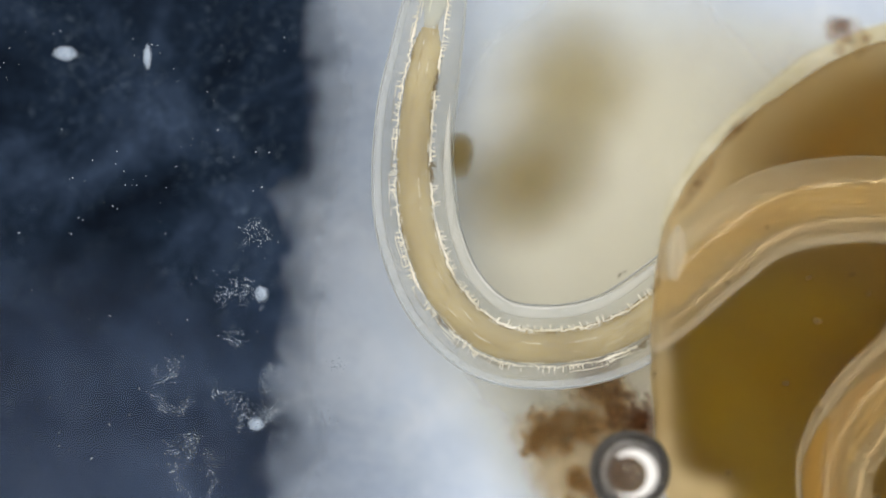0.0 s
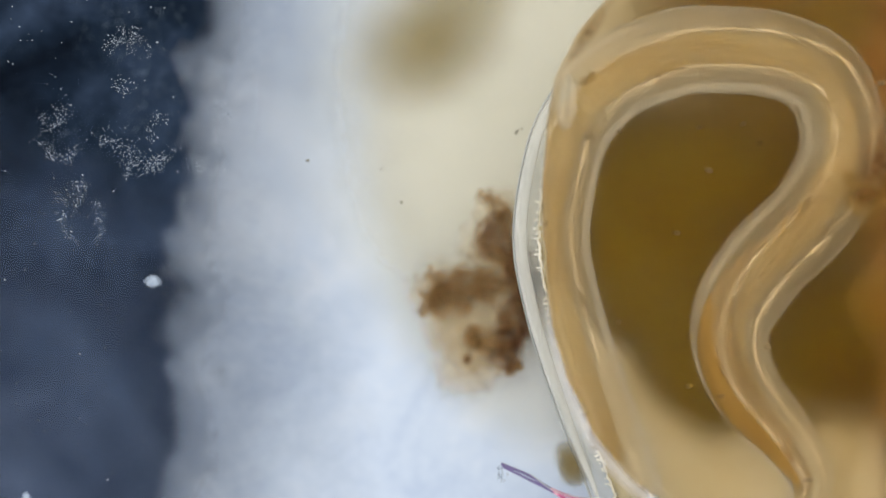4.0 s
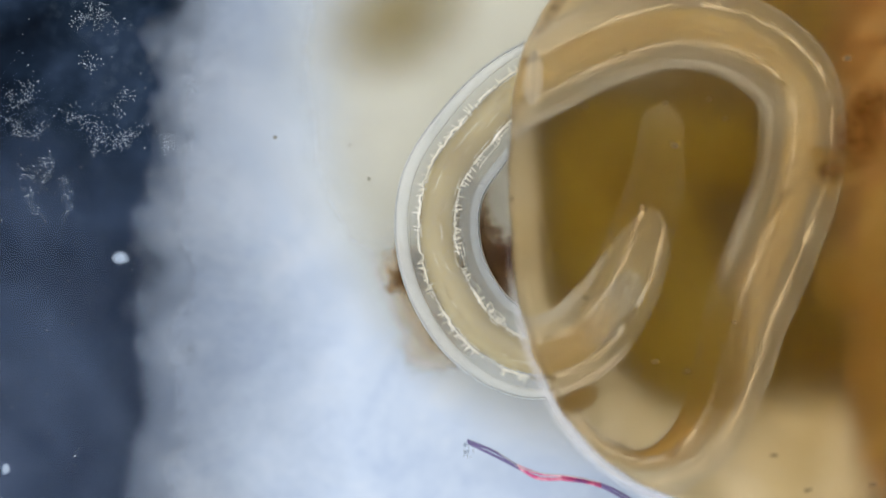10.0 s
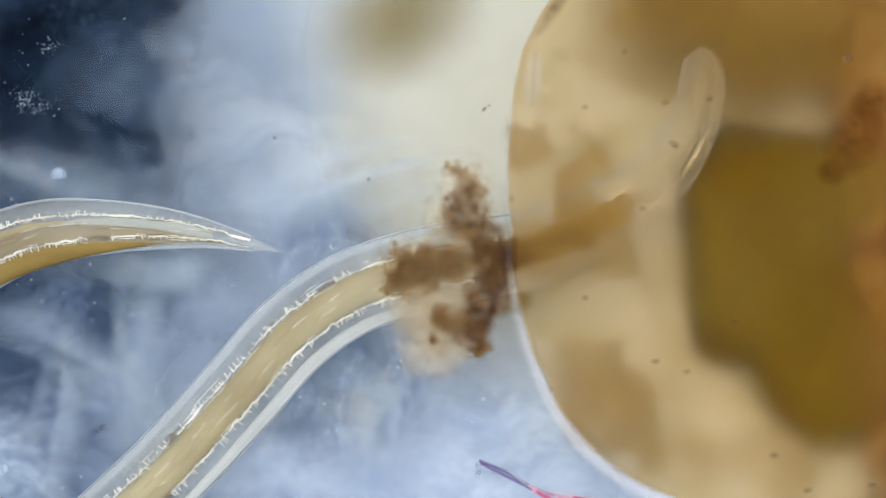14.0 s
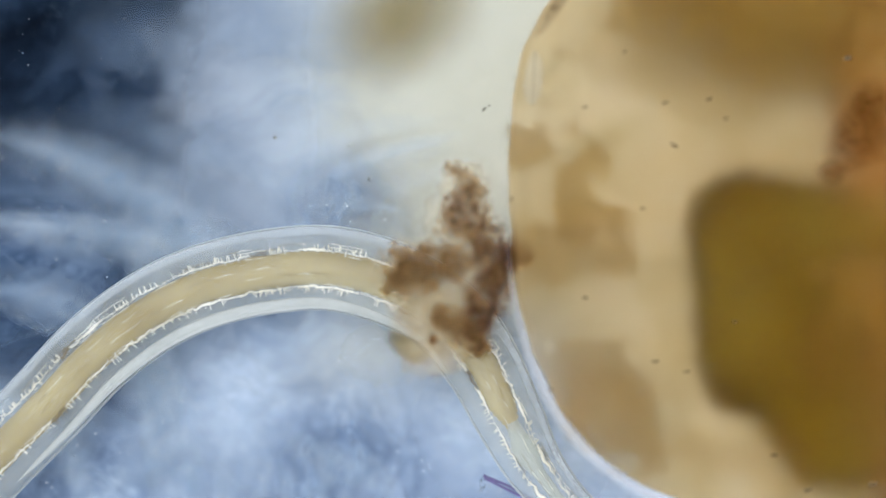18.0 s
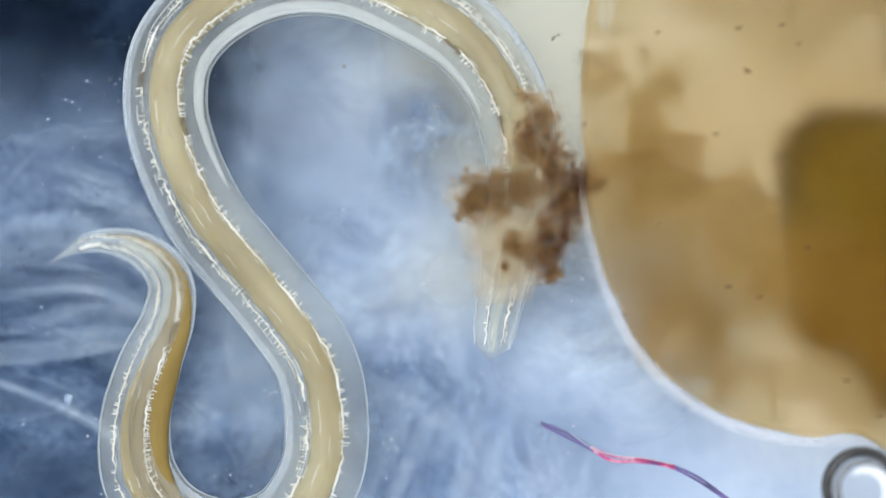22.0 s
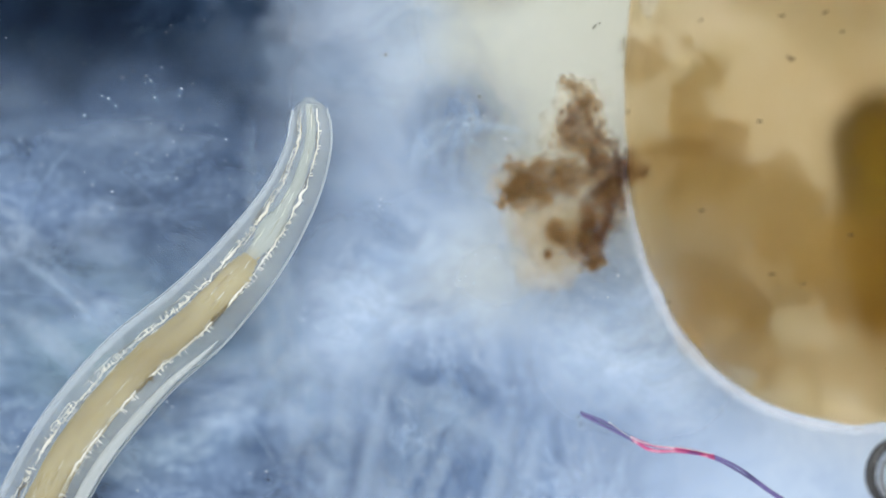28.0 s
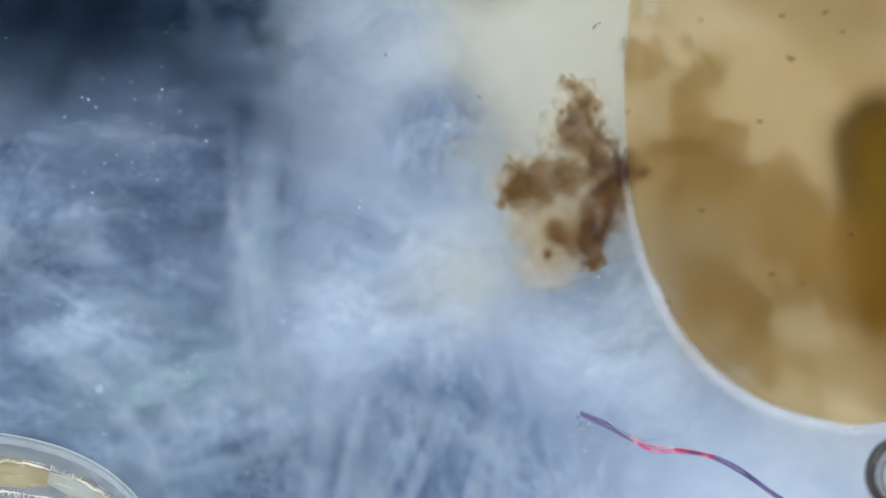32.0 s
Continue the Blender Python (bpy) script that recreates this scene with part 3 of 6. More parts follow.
def plume(parent, guides, count, wide, seed, h=-94.0):
    """A sheaf of soft threads of slime that spread from one line; each guide is (u, v, spread)."""
    rnd = random.Random(seed)
    for k in range(count):
        off, wave = rnd.gauss(0, 0.6), rnd.uniform(0, 6.28)
        line = smooth_line([spot(u + (off * 0.6 + 0.25 * math.sin(wave + i)) * w, v + (off + 0.25 * math.cos(wave + i * 1.3)) * w, h + k % 5) - parent.location for i, (u, v, w) in enumerate(guides)], False, 9)
        soft_ribbon("wisp", parent, line, wide * rnd.uniform(0.3, 1.7) * UNIT, rnd.uniform(-0.3, 0.15), rnd.uniform(0.85, 1.3), MAT["plume"], "soft whitish thread of slime")


plume(murk, ((330, 330, 130), (285, 560, 60), (300, 760, 80), (285, 1060, 150)), 12, 40, 61)
plume(murk, ((520, 480, 20), (560, 372, 30), (660, 345, 40), (760, 372, 20)), 6, 14, 62)
for k, guides in enumerate((((390, 740, 40), (372, 900, 40), (350, 1070, 60)), ((510, 750, 30), (470, 900, 50), (420, 1070, 60)), ((640, 790, 30), (580, 930, 50), (500, 1070, 60)), ((740, 800, 30), (700, 930, 40), (650, 1070, 50)))):
    plume(murk, [(u, v, w * 1.7) for u, v, w in guides], 5, 26, 63 + k)
sheet("veil", 450, 190, 780, 540, -99, MAT["shade"], murk)
WISPS = []
for k in range(26):
    rnd = random.Random(300 + k)
    u, v = rnd.uniform(-300, 330), rnd.uniform(380, 1000)
    reach, turn = rnd.uniform(140, 420), rnd.gauss(0.35, 0.5) + (v - 700) * 0.001
    bend = rnd.gauss(0.2, 0.45)
    WISPS.append(tuple((u + reach * (i / 3 - 0.5) * math.cos(turn + bend * (i / 3 - 0.5)), v + reach * (i / 3 - 0.5) * math.sin(turn + bend * (i / 3 - 0.5))) for i in range(4)) + (rnd.uniform(1.5, 6.0),))
for k, (*ends, wide) in enumerate(WISPS):
    bm = bmesh.new()
    tube(bm, smooth_line([spot(u, v, -98 + k % 9) - murk.location for u, v in ends]), lambda f: wide * UNIT * (0.05 + math.sin(math.pi * min(max(f, 0.01), 0.99)) ** 1.5), 8, 0.3)
    part("wisp", bm, MAT["faint"], murk, "whitish curved thread of slime")

bm = bmesh.new()
for k in range(900):
    rnd = random.Random(5000 + k)
    u, v = rnd.uniform(-400, 900), rnd.uniform(260, 1150)
    if noise.noise(Vector((u * 0.006, v * 0.006, 3))) < -0.02:
        continue
    g = rnd.uniform(0.8, 2.3) * UNIT
    bmesh.ops.create_icosphere(bm, subdivisions=1, radius=1.0, matrix=Matrix.Translation(spot(u, v, rnd.uniform(-60, -10)) - murk.location) @ Matrix.Diagonal((g, g * rnd.uniform(0.6, 1), g * 0.6, 1)))
tagged(part("floating_grit", bm, MAT["sparkle"], murk, "fine white grit floating in the murk"), kind="stuff")

dusk = thing("murk_cloud", spot(-60, 830, -96), "thin dark blue murk drifting over the slide", "murk")
sheet("veil", -420, 520, 300, 1140, -96, MAT["night"], dusk)
sheet("veil", -380, 700, 120, 1120, -94, MAT["haze"], dusk)

plume(dusk, ((-240, 742, 8), (-40, 797, 6), (130, 885, 6), (228, 1040, 12)), 5, 13, 71, -90)
for k, guides in enumerate((((275, 727, 6), (150, 700, 20), (0, 715, 40), (-230, 735, 60)), ((270, 727, 6), (180, 655, 20), (60, 615, 40), (-160, 640, 70)), ((262, 660, 8), (150, 565, 20), (40, 520, 40), (-130, 560, 60)), ((262, 610, 8), (185, 490, 20), (90, 440, 30), (0, 420, 40)))):
    plume(dusk, guides, 7, 18, 72 + k, -90)

early = thing("murk_cloud", spot(150, 450, -96), "bands of pale and dark murk in the wake of the worm", "murk")
sheet("veil", -330, 250, 380, 760, -96, MAT["night"], early)
for k, (guides, wide) in enumerate(((((-90, 225, 20), (150, 300, 30), (330, 395, 30), (470, 430, 20)), 60), (((-90, 400, 20), (120, 432, 40), (340, 445, 30), (420, 460, 20)), 40), (((-90, 520, 40), (100, 560, 60), (260, 640, 60), (420, 760, 40)), 40),
                                    (((120, 560, 20), (150, 680, 50), (130, 820, 50), (170, 900, 30)), 26), (((430, 330, 30), (560, 345, 30), (700, 300, 40), (860, 260, 30)), 34))):
    plume(early, guides, 6, wide, 80 + k, -91)
wake = thing("murk_cloud", spot(520, 570, -98), "dark blue murk stirred up inside the loop of the worm", "murk")
sheet("veil", 300, 330, 780, 830, -98, MAT["shade"], wake)
plume(wake, ((390, 450, 60), (480, 540, 60), (560, 580, 60), (640, 660, 60)), 6, 30, 88, -92)

grey = thing("murk_cloud", spot(90, 470, -97), "dusky grey murk drifting over the slide", "murk")
sheet("veil", -200, 170, 400, 800, -97, MAT["grey"], grey)
teal = thing("murk_cloud", spot(30, 800, -93), "teal whitish murk with streaks, stirred up by the worm", "murk")
sheet("veil", -330, 540, 420, 1100, -93, MAT["teal"], teal)
for k, guides in enumerate((((-200, 590, 30), (-60, 680, 40), (60, 820, 50), (150, 1010, 60)), ((-200, 720, 30), (-60, 800, 40), (20, 900, 50), (70, 1040, 50)), ((-120, 1030, 30), (20, 930, 40), (180, 850, 60), (330, 820, 30)))):
    plume(teal, guides, 6, 22, 90 + k, -88)

# ---- tissue: a tan bed on the slide, a clear amber skin over the worm, a thick rusty fold that joins them ----
EDGE = ((1420, -260), (1217, -198), (1057, -88), (960, 20), (920, 110), (905, 230), (898, 340), (905, 450), (925, 560), (960, 660), (1010, 750),
        (1090, 830), (1200, 885), (1310, 905), (1400, 905), (1470, 960), (1560, 1080), (1750, 1200), (2300, 1250), (2500, 400), (2200, -500), (1750, -330))


def edge_at(h, inset=0.0):
    line = smooth_line([spot(u + inset, v - inset * 0.75, h) for u, v in EDGE], True, 6)
    return [p + Vector((noise.noise(p * 900), noise.noise(p * 900 + Vector((7, 0, 0))), 0)) * 6 * UNIT for p in line]


tissue = thing("tissue_lobe", spot(1500, 450, FLOOR), "translucent tan and amber tissue lobe on the slide", "tissue")
base = tissue.location


def tissue_part(name, line, low, high, inset, material, label=""):
    bm = bmesh.new()
    pillow(bm, [p - base for p in line], low * UNIT - base.z, high * UNIT - base.z, inset * UNIT)
    return part(name, bm, material, tissue, label)


tissue_part("bed", edge_at(FLOOR, 17), FLOOR + 1, FLOOR + 14, 60, MAT["under"], "smooth tan tissue bed")
tissue_part("skin", edge_at(140), 132, 146, 24, MAT["skin"], "translucent amber skin")
ob = part("fold", dome(760, 1000, 30, 3.0, 60), MAT["rust"], tissue, "thick rusty brown fold")
ob.location = spot(2190, 300, FLOOR + 42) - base
CREASES = (
    ((955, 120, 938, 460, 42, 42, 0.2), (962, 236, 960, 262, 62, 60, 0.6), (1032, 300, 1020, 410, 58, 54, 0.65), (1000, 445, 1040, 440, 108, 100, 0.6), (1100, 430, 1110, 470, 60, 56, 0.4)),
    ((1040, 455, 1290, 610, 104, 95, 0.7), (1290, 610, 1440, 720, 150, 135, 0.7), (1030, 540, 1080, 640, 130, 125, 0.5), (1180, 470, 1200, 520, 80, 76, 0.35)),
    ((1100, 735, 1110, 745, 125, 120, 0.7), (1050, 660, 1100, 730, 100, 98, 0.5), (1230, 810, 1380, 830, 90, 90, 0.35)),
    ((1200, -50, 1500, -50, 150, 145, 0.75), (1130, 0, 1300, 0, 90, 88, 0.6), (1340, 80, 1560, 60, 140, 135, 0.5), (1080, 90, 1240, 130, 120, 118, 0.3)))
creases = thing("tissue_fold", spot(1200, 400, 104), "creased brown inner fold of tissue close under the amber skin", "tissue")
band = thing("tissue_fold", spot(1200, 500, 108), "broad brown band of tissue close under the amber skin", "tissue")
for k, humps in enumerate(CREASES):
    mound("crease", [(*q[:5], q[5] * 0.68, min(1, q[6] * 1.15)) for q in humps], 104 + k * 4, 3, MAT["crease"], band if k == 1 else creases, "darker brown crease", 7.0, 42.0)
for u, v, ru, rv, seed in ((1510, 250, 60, 90, 21), (1470, 305, 34, 26, 22), (1540, 180, 50, 50, 23), (982, 14, 15, 84, 19.3), (1050, -82, 13, 50, 18.0)):
    ob = part("scab", dome(ru, rv, 8), MAT["scab"], tissue, "dark rusty scab")
    ob.location = spot(u, v, 147 if seed < 24 else 140) - base
    ob.rotation_euler.z = radians(seed * 7 - 170)
tissue_part("fat_patch", oval(943, 140, 150, 17, 54, 6, 24, 0.12, 9), 142, 150, 8, MAT["pale"], "small whitish patch")
# bright halo outside the tissue edge, painted as a soft white ribbon
rimline = smooth_line([spot(u - 5, v + 7, 127) for u, v in EDGE[6:17]], False, 8)
soft_ribbon("tissue_edge_glow", tissue, [p - base for p in rimline], 18 * UNIT, -0.1, 1.1, MAT["halo"], "whitish glow painted along the tissue edge")

pulp = thing("pulp_lobe", spot(1200, 450, FLOOR + 24), "dark olive-brown pulp under the amber skin", "tissue")
mound("pulp", ((1095, 260, 1210, 560, 150, 130, 1), (1250, 330, 1900, 230, 200, 140, 1), (1260, 540, 1900, 540, 210, 160, 1), (1060, 220, 1250, 235, 105, 95, 0.9), (1035, 240, 1050, 500, 74, 40, 0.95), (1060, 430, 1190, 600, 100, 95, 0.9)), FLOOR + 24, 9, MAT["dark"], pulp)

membrane = thing("tissue_membrane", spot(1200, 450, 88), "thin olive membrane that closes over the worm's head", "tissue")
mound("sheet_of_tissue", ((1110, 300, 1200, 560, 150, 120, 1), (1080, 250, 1290, 260, 120, 110, 0.95), (1040, 280, 1060, 480, 80, 60, 0.8), (1180, 420, 1230, 650, 130, 110, 0.9)), 88, 3, MAT["membrane"], membrane, "thin olive membrane over the pulp")

upper = thing("pulp_lobe", spot(1440, 30, FLOOR + 34), "dark brown pulp under the upper amber skin", "tissue")
part("pulp", dome(500, 300, 10, 2.6, 60), MAT["brown"], upper)

# ---- clump of detritus held by the edge of the skin ----
def lump(parent, u, v, h, r, seed, mat, flat=0.5):
    """One knobbly crumb of detritus, thin at its rim."""
    bm = bmesh.new()
    bmesh.ops.create_icosphere(bm, subdivisions=3, radius=1.0)
    at = Vector((seed * 3.1, seed * 1.7, 0))
    rise = []
    for vert in bm.verts:
        d = vert.co.normalized()
        k = 1 + 0.6 * noise.noise(d * 1.5 + at) + 0.35 * noise.noise(d * 4.0 + at)
        vert.co = Vector((d.x * k * r, d.y * k * r, d.z * k * r * flat)) * UNIT
        rise.append(abs(d.z) ** 1.8)
    thickness(part("lump", bm, MAT[mat], parent), rise).location = spot(u, v, h) - parent.location


def crumbs(parent, spots, seed, mat):
    """Many small crumbs over the lumps, as one loose mass."""
    bm = bmesh.new()
    rise = []
    rnd = random.Random(seed)
    for u, v, h, r in spots:
        for _ in range(int(7 + r * 0.9)):
            a, d, q = rnd.uniform(0, 6.28), r * 1.25 * math.sqrt(rnd.random()), rnd.uniform(2.2, 7.5)
            c = spot(u + d * math.cos(a), v + d * math.sin(a), h + rnd.uniform(-0.1, 0.5) * r) - parent.location
            made = bmesh.ops.create_icosphere(bm, subdivisions=1, radius=1.0)["verts"]
            for vert in made:
                e = vert.co.copy()
                rise.append(min(1.0, 0.25 + abs(e.z)))
                vert.co = c + e * (1 + 0.5 * noise.noise(e * 1.6 + c * 9000)) * q * UNIT
    tagged(thickness(part("loose_grain", bm, MAT[mat], parent, "loose fine brown crumbs"), rise), kind="stuff")


clump = thing("detritus_clump", spot(830, 460, 96), "spongy brown clump of detritus against the tissue edge", "debris")
LUMPS = ((800, 298, 96, 12, 1), (825, 320, 96, 17, 2), (838, 342, 98, 19, 17), (824, 376, 98, 34, 3), (802, 400, 96, 26, 18), (882, 438, 100, 40, 4), (910, 452, 104, 28, 5), (860, 410, 98, 26, 19),
         (770, 450, 96, 30, 6), (740, 470, 96, 26, 20), (704, 462, 96, 28, 7), (714, 500, 94, 24, 8), (694, 485, 94, 18, 21), (835, 446, 96, 30, 9), (808, 462, 96, 28, 22), (862, 525, 98, 32, 10), (845, 560, 98, 24, 23),
         (802, 574, 96, 30, 11), (838, 600, 96, 26, 12), (880, 500, 98, 28, 13), (755, 498, 94, 18, 14), (684, 512, 93, 8, 15), (766, 604, 93, 6, 16), (852, 615, 94, 16, 24), (780, 560, 94, 18, 25), (898, 480, 100, 22, 26))
for u, v, h, r, seed in LUMPS:
    for j in range(10):
        rnd = random.Random(seed * 50 + j)
        a, d = rnd.uniform(0, 6.28), r * math.sqrt(rnd.random())
        lump(clump, u + d * math.cos(a), v + d * math.sin(a), h + rnd.uniform(-0.3, 0.2) * r, r * rnd.uniform(0.3, 0.8), seed * 9 + j, "core" if seed in (4, 5, 13, 23) or seed in (3, 10, 12) and j % 2 else "crumb")
for u, v, r, seed in ((826, 330, 54, 27), (740, 540, 64, 28), (720, 480, 70, 29), (800, 520, 84, 30), (860, 480, 88, 31), (810, 590, 70, 32), (815, 400, 70, 33), (760, 620, 60, 34), (770, 560, 80, 35)):
    lump(clump, u, v, 76, r, seed * 9, "fluff", 0.1)
crumbs(clump, [q[:4] for q in LUMPS if q[4] not in (4, 5, 13, 23)], 71, "crumb")
crumbs(clump, [q[:4] for q in LUMPS if q[4] in (3, 4, 5, 10, 12, 13, 23)], 72, "core")
scrap = thing("detritus_clump", spot(1247, -250, 150), "small fuzzy brown clump of detritus on the tissue edge", "debris")
for j in range(16):
    rnd = random.Random(640 + j)
    lump(scrap, 1247 + rnd.gauss(0, 26), -250 + rnd.gauss(0, 20), 152 + rnd.uniform(-3, 8), rnd.uniform(9, 20), 400 + j, "core" if j % 3 else "crumb")


# ---- grit ----
def grit(name, count, area, size, h, material, label, seed, long=1.0):
    bm = bmesh.new()
    rnd = random.Random(seed)
    for k in range(count):
        u, v = rnd.uniform(area[0], area[2]), rnd.uniform(area[1], area[3])
        if noise.noise(Vector((u * 0.008, v * 0.008, seed))) < -0.05:
            continue
        g = rnd.uniform(*size) * UNIT
        m = Matrix.Translation(spot(u, v, h)) @ pose(0, 0, 0, 0, 0, rnd.uniform(0, 360)) @ Matrix.Diagonal((g * rnd.uniform(1, long), g, g * 0.6, 1))
        bmesh.ops.create_icosphere(bm, subdivisions=1, radius=1.0, matrix=m)
    ob = new(name, mesh_of(bm, name, material))
    return tagged(ob, label, "grit", kind="stuff")


grit("white_grit", 420, (-260, -320, 290, 900), (0.6, 1.7), 6, MAT["crystal"], "fine white crystals scattered on the dark glass", 5, 2)
for k, (u, v, a, l, w) in enumerate(((1035, 190, 20, 6, 2.4), (1178, 182, 15, 7, 2.6), (1196, 259, 10, 6, 4), (1255, 176, 20, 7, 2.2), (1285, 210, 15, 6, 2), (1138, 369, 0, 6, 3), (1036, 527, 0, 6, 3),
                                     (1500, 103, 10, 9, 5), (1370, 806, 0, 8, 3), (1160, 640, 5, 8, 2.5), (1300, 570, 0, 5, 3), (1545, 858, 0, 9, 5), (905, 352, 70, 6, 2.5), (975, 690, 20, 5, 3), (1216, 658, 10, 7, 2.4),
                                     (1430, 868, 10, 9, 3), (1190, 255, 0, 4, 3), (1105, 92, 30, 5, 2))):
    bm = bmesh.new()
    bmesh.ops.create_icosphere(bm, subdivisions=2, radius=1.0, matrix=Matrix.Diagonal((l * 0.9 * UNIT, w * 0.7 * UNIT, w * UNIT * 0.5, 1)))
    ob = tagged(new("grit_speck", mesh_of(bm, "grit_speck", MAT["speck"])), "tiny dark speck of grit on the amber skin", "grit", "specks on the tissue")
    ob.matrix_world = Matrix.Translation(spot(u, v, 147)) @ pose(0, 0, 0, 0, 0, a)
for u, v, a, l, w in ((618, 258, 40, 4, 2), (653, 317, 0, 3, 3), (857, 193, 50, 6, 2.5), (487, 243, 0, 4, 3), (866, 187, 0, 3, 2)):
    bm = bmesh.new()
    bmesh.ops.create_icosphere(bm, subdivisions=2, radius=1.0, matrix=Matrix.Diagonal((l * UNIT, w * UNIT, w * UNIT * 0.6, 1)))
    ob = tagged(new("grit_speck", mesh_of(bm, "grit_speck", MAT["dusk"])), "tiny grey speck in the milky fluid", "grit", "specks in the fluid")
    ob.matrix_world = Matrix.Translation(spot(u, v, -50)) @ pose(0, 0, 0, 0, 0, a)


def flake(u, v, ru, rv, seed):
    bm = bmesh.new()
    bmesh.ops.create_icosphere(bm, subdivisions=3, radius=1.0)
    rise = [abs(vert.co.z) ** 2.2 for vert in bm.verts]
    for vert in bm.verts:
        vert.co *= 1 + 0.3 * noise.noise(vert.co * 1.6 + Vector((seed, 0, 0)))
        vert.co = Vector((vert.co.x * ru, vert.co.y * rv, vert.co.z * min(ru, rv) * 0.5)) * UNIT
    ob = thickness(tagged(new("flake", mesh_of(bm, "flake", MAT["flake"])), "small whitish flake drifting over the dark glass", "flake", "drifting flakes"), rise)
    ob.location = spot(u, v, -40)
    return ob


def tuft(u, v, stems, reach, lean, seed):
    """Crystals in a coral-like tuft: forked stems that thicken towards their tips."""
    rnd = random.Random(seed)
    bm = bmesh.new()
    for k in range(stems):
        x, y, a = rnd.gauss(0, reach * 0.3), rnd.gauss(0, 5), lean + rnd.gauss(0, 0.5)
        long = reach * rnd.uniform(0.5, 1.1)
        count = int(long * 0.7)
        for i in range(count):
            f = i / count
            x, y, a = x + math.sin(a) * long / count, y - math.cos(a) * long / count, a + rnd.gauss(0, 0.16)
            for _ in range(1 + int(2.6 * f * f + rnd.random())):
                g = rnd.uniform(0.6, 1.4 + 0.6 * f) * UNIT
                w = 2.0 + 7.5 * f
                m = Matrix.Translation(Vector(((x + rnd.gauss(0, w)) * UNIT, -(y + rnd.gauss(0, w * 0.7)) * UNIT, rnd.uniform(-12, 12) * UNIT))) @ Euler((rnd.random() * 3, rnd.random() * 3, rnd.random() * 3)).to_matrix().to_4x4() @ Matrix.Diagonal((g, g * 0.7, g * 0.7, 1))
                bmesh.ops.create_icosphere(bm, subdivisions=1, radius=1.0, matrix=m)
    ob = tagged(new("crystal_tuft", mesh_of(bm, "crystal_tuft", MAT["crystal"])), "feathery tuft of fine white crystals on dark glass", "crystals", "crystal tufts", "stuff")
    ob.location = spot(u, v, 2)
    return ob


tufts = [tuft(u, v, stems, reach, lean, 700 + k) for k, (u, v, stems, reach, lean) in enumerate((
    (60, 250, 3, 46, -0.2), (75, 330, 4, 70, 0.0), (40, 190, 3, 40, -0.3), (160, 270, 4, 62, 0.1), (168, 60, 4, 66, 0.1), (160, 130, 3, 34, 0.2), (218, 262, 5, 40, 0.5), (205, 180, 3, 30, 0.6),
    (300, 272, 4, 40, 0.3), (330, 170, 2, 30, 0.4), (130, 215, 3, 36, 0.6), (100, 400, 2, 80, 0.1), (180, -60, 3, 80, 0.0)))]

flakes = [flake(213, 457, 18, 14, 1), flake(-65, 640, 26, 10, 2), flake(10, 830, 10, 12, 3), flake(-125, -200, 26, 16, 4), flake(222, 225, 15, 17, 5), flake(20, -195, 9, 26, 6)]


# ---- bubble ----
bubble = thing("gas_bubble", spot(862, 522, 150), "round gas bubble with a painted dark rim and clear middle", "bubble")
bm = bmesh.new()
bmesh.ops.create_uvsphere(bm, u_segments=40, v_segments=24, radius=62 * UNIT)
part("gas", bm, MAT["gas"], bubble, "clear bright middle")
# the rim's dark refraction, built as two dark-toned rings
bm = bmesh.new()
ringline = [Vector((58 * UNIT * math.cos(a), 58 * UNIT * math.sin(a), 0)) for a in (2 * math.pi * k / 48 for k in range(49))]
tube(bm, ringline, 11 * UNIT, 14, 1.2, False)
part("rim_shade", bm, MAT["ring"], bubble, "dark ring painted for the refraction at the rim")
bm = bmesh.new()
tube(bm, [p * 0.76 + Vector((0, 0, 22 * UNIT)) for p in ringline], 7 * UNIT, 10, 0.6, False)
part("inner_rim_shade", bm, MAT["haze_ring"], bubble, "smoky ring painted for the softer inner shade")
# lamp reflection on the bubble, shaped as a white crescent
bm = bmesh.new()
outer = [Vector((41 * math.cos(a), 41 * math.sin(a), 62 - abs(i - 10) * 0.6)) * UNIT for i, a in enumerate(radians(-125 + 12.5 * q) for q in range(21))]
inner = [Vector((-9 + 32 * math.cos(a), -2 + 32 * math.sin(a), 63 - abs(i - 10) * 0.6)) * UNIT for i, a in enumerate(radians(-125 + 12.5 * q) for q in range(21))]
rim = [[bm.verts.new(p - Vector((0, 0, d * UNIT))) for p in line] for d in (0, 3) for line in (outer, inner)]
for a, b in ((rim[0], rim[1]), (rim[2], rim[3]), (rim[0], rim[2]), (rim[1], rim[3])):
    for q in range(20):
        bm.faces.new((a[q], a[q + 1], b[q + 1], b[q]))
part("glint", bm, MAT["glint"], bubble, "white crescent painted as the lamp's reflection")

# ---- fibre ----
fibre = thing("textile_fibre", spot(832, 787, -40), "thin red and violet textile fibre lying in the fluid", "fibre")
FIBRE = ((830, 782), (880, 802), (920, 828), (960, 845), (1010, 847), (1060, 857), (1110, 884), (1180, 930), (1260, 985), (1340, 1030))
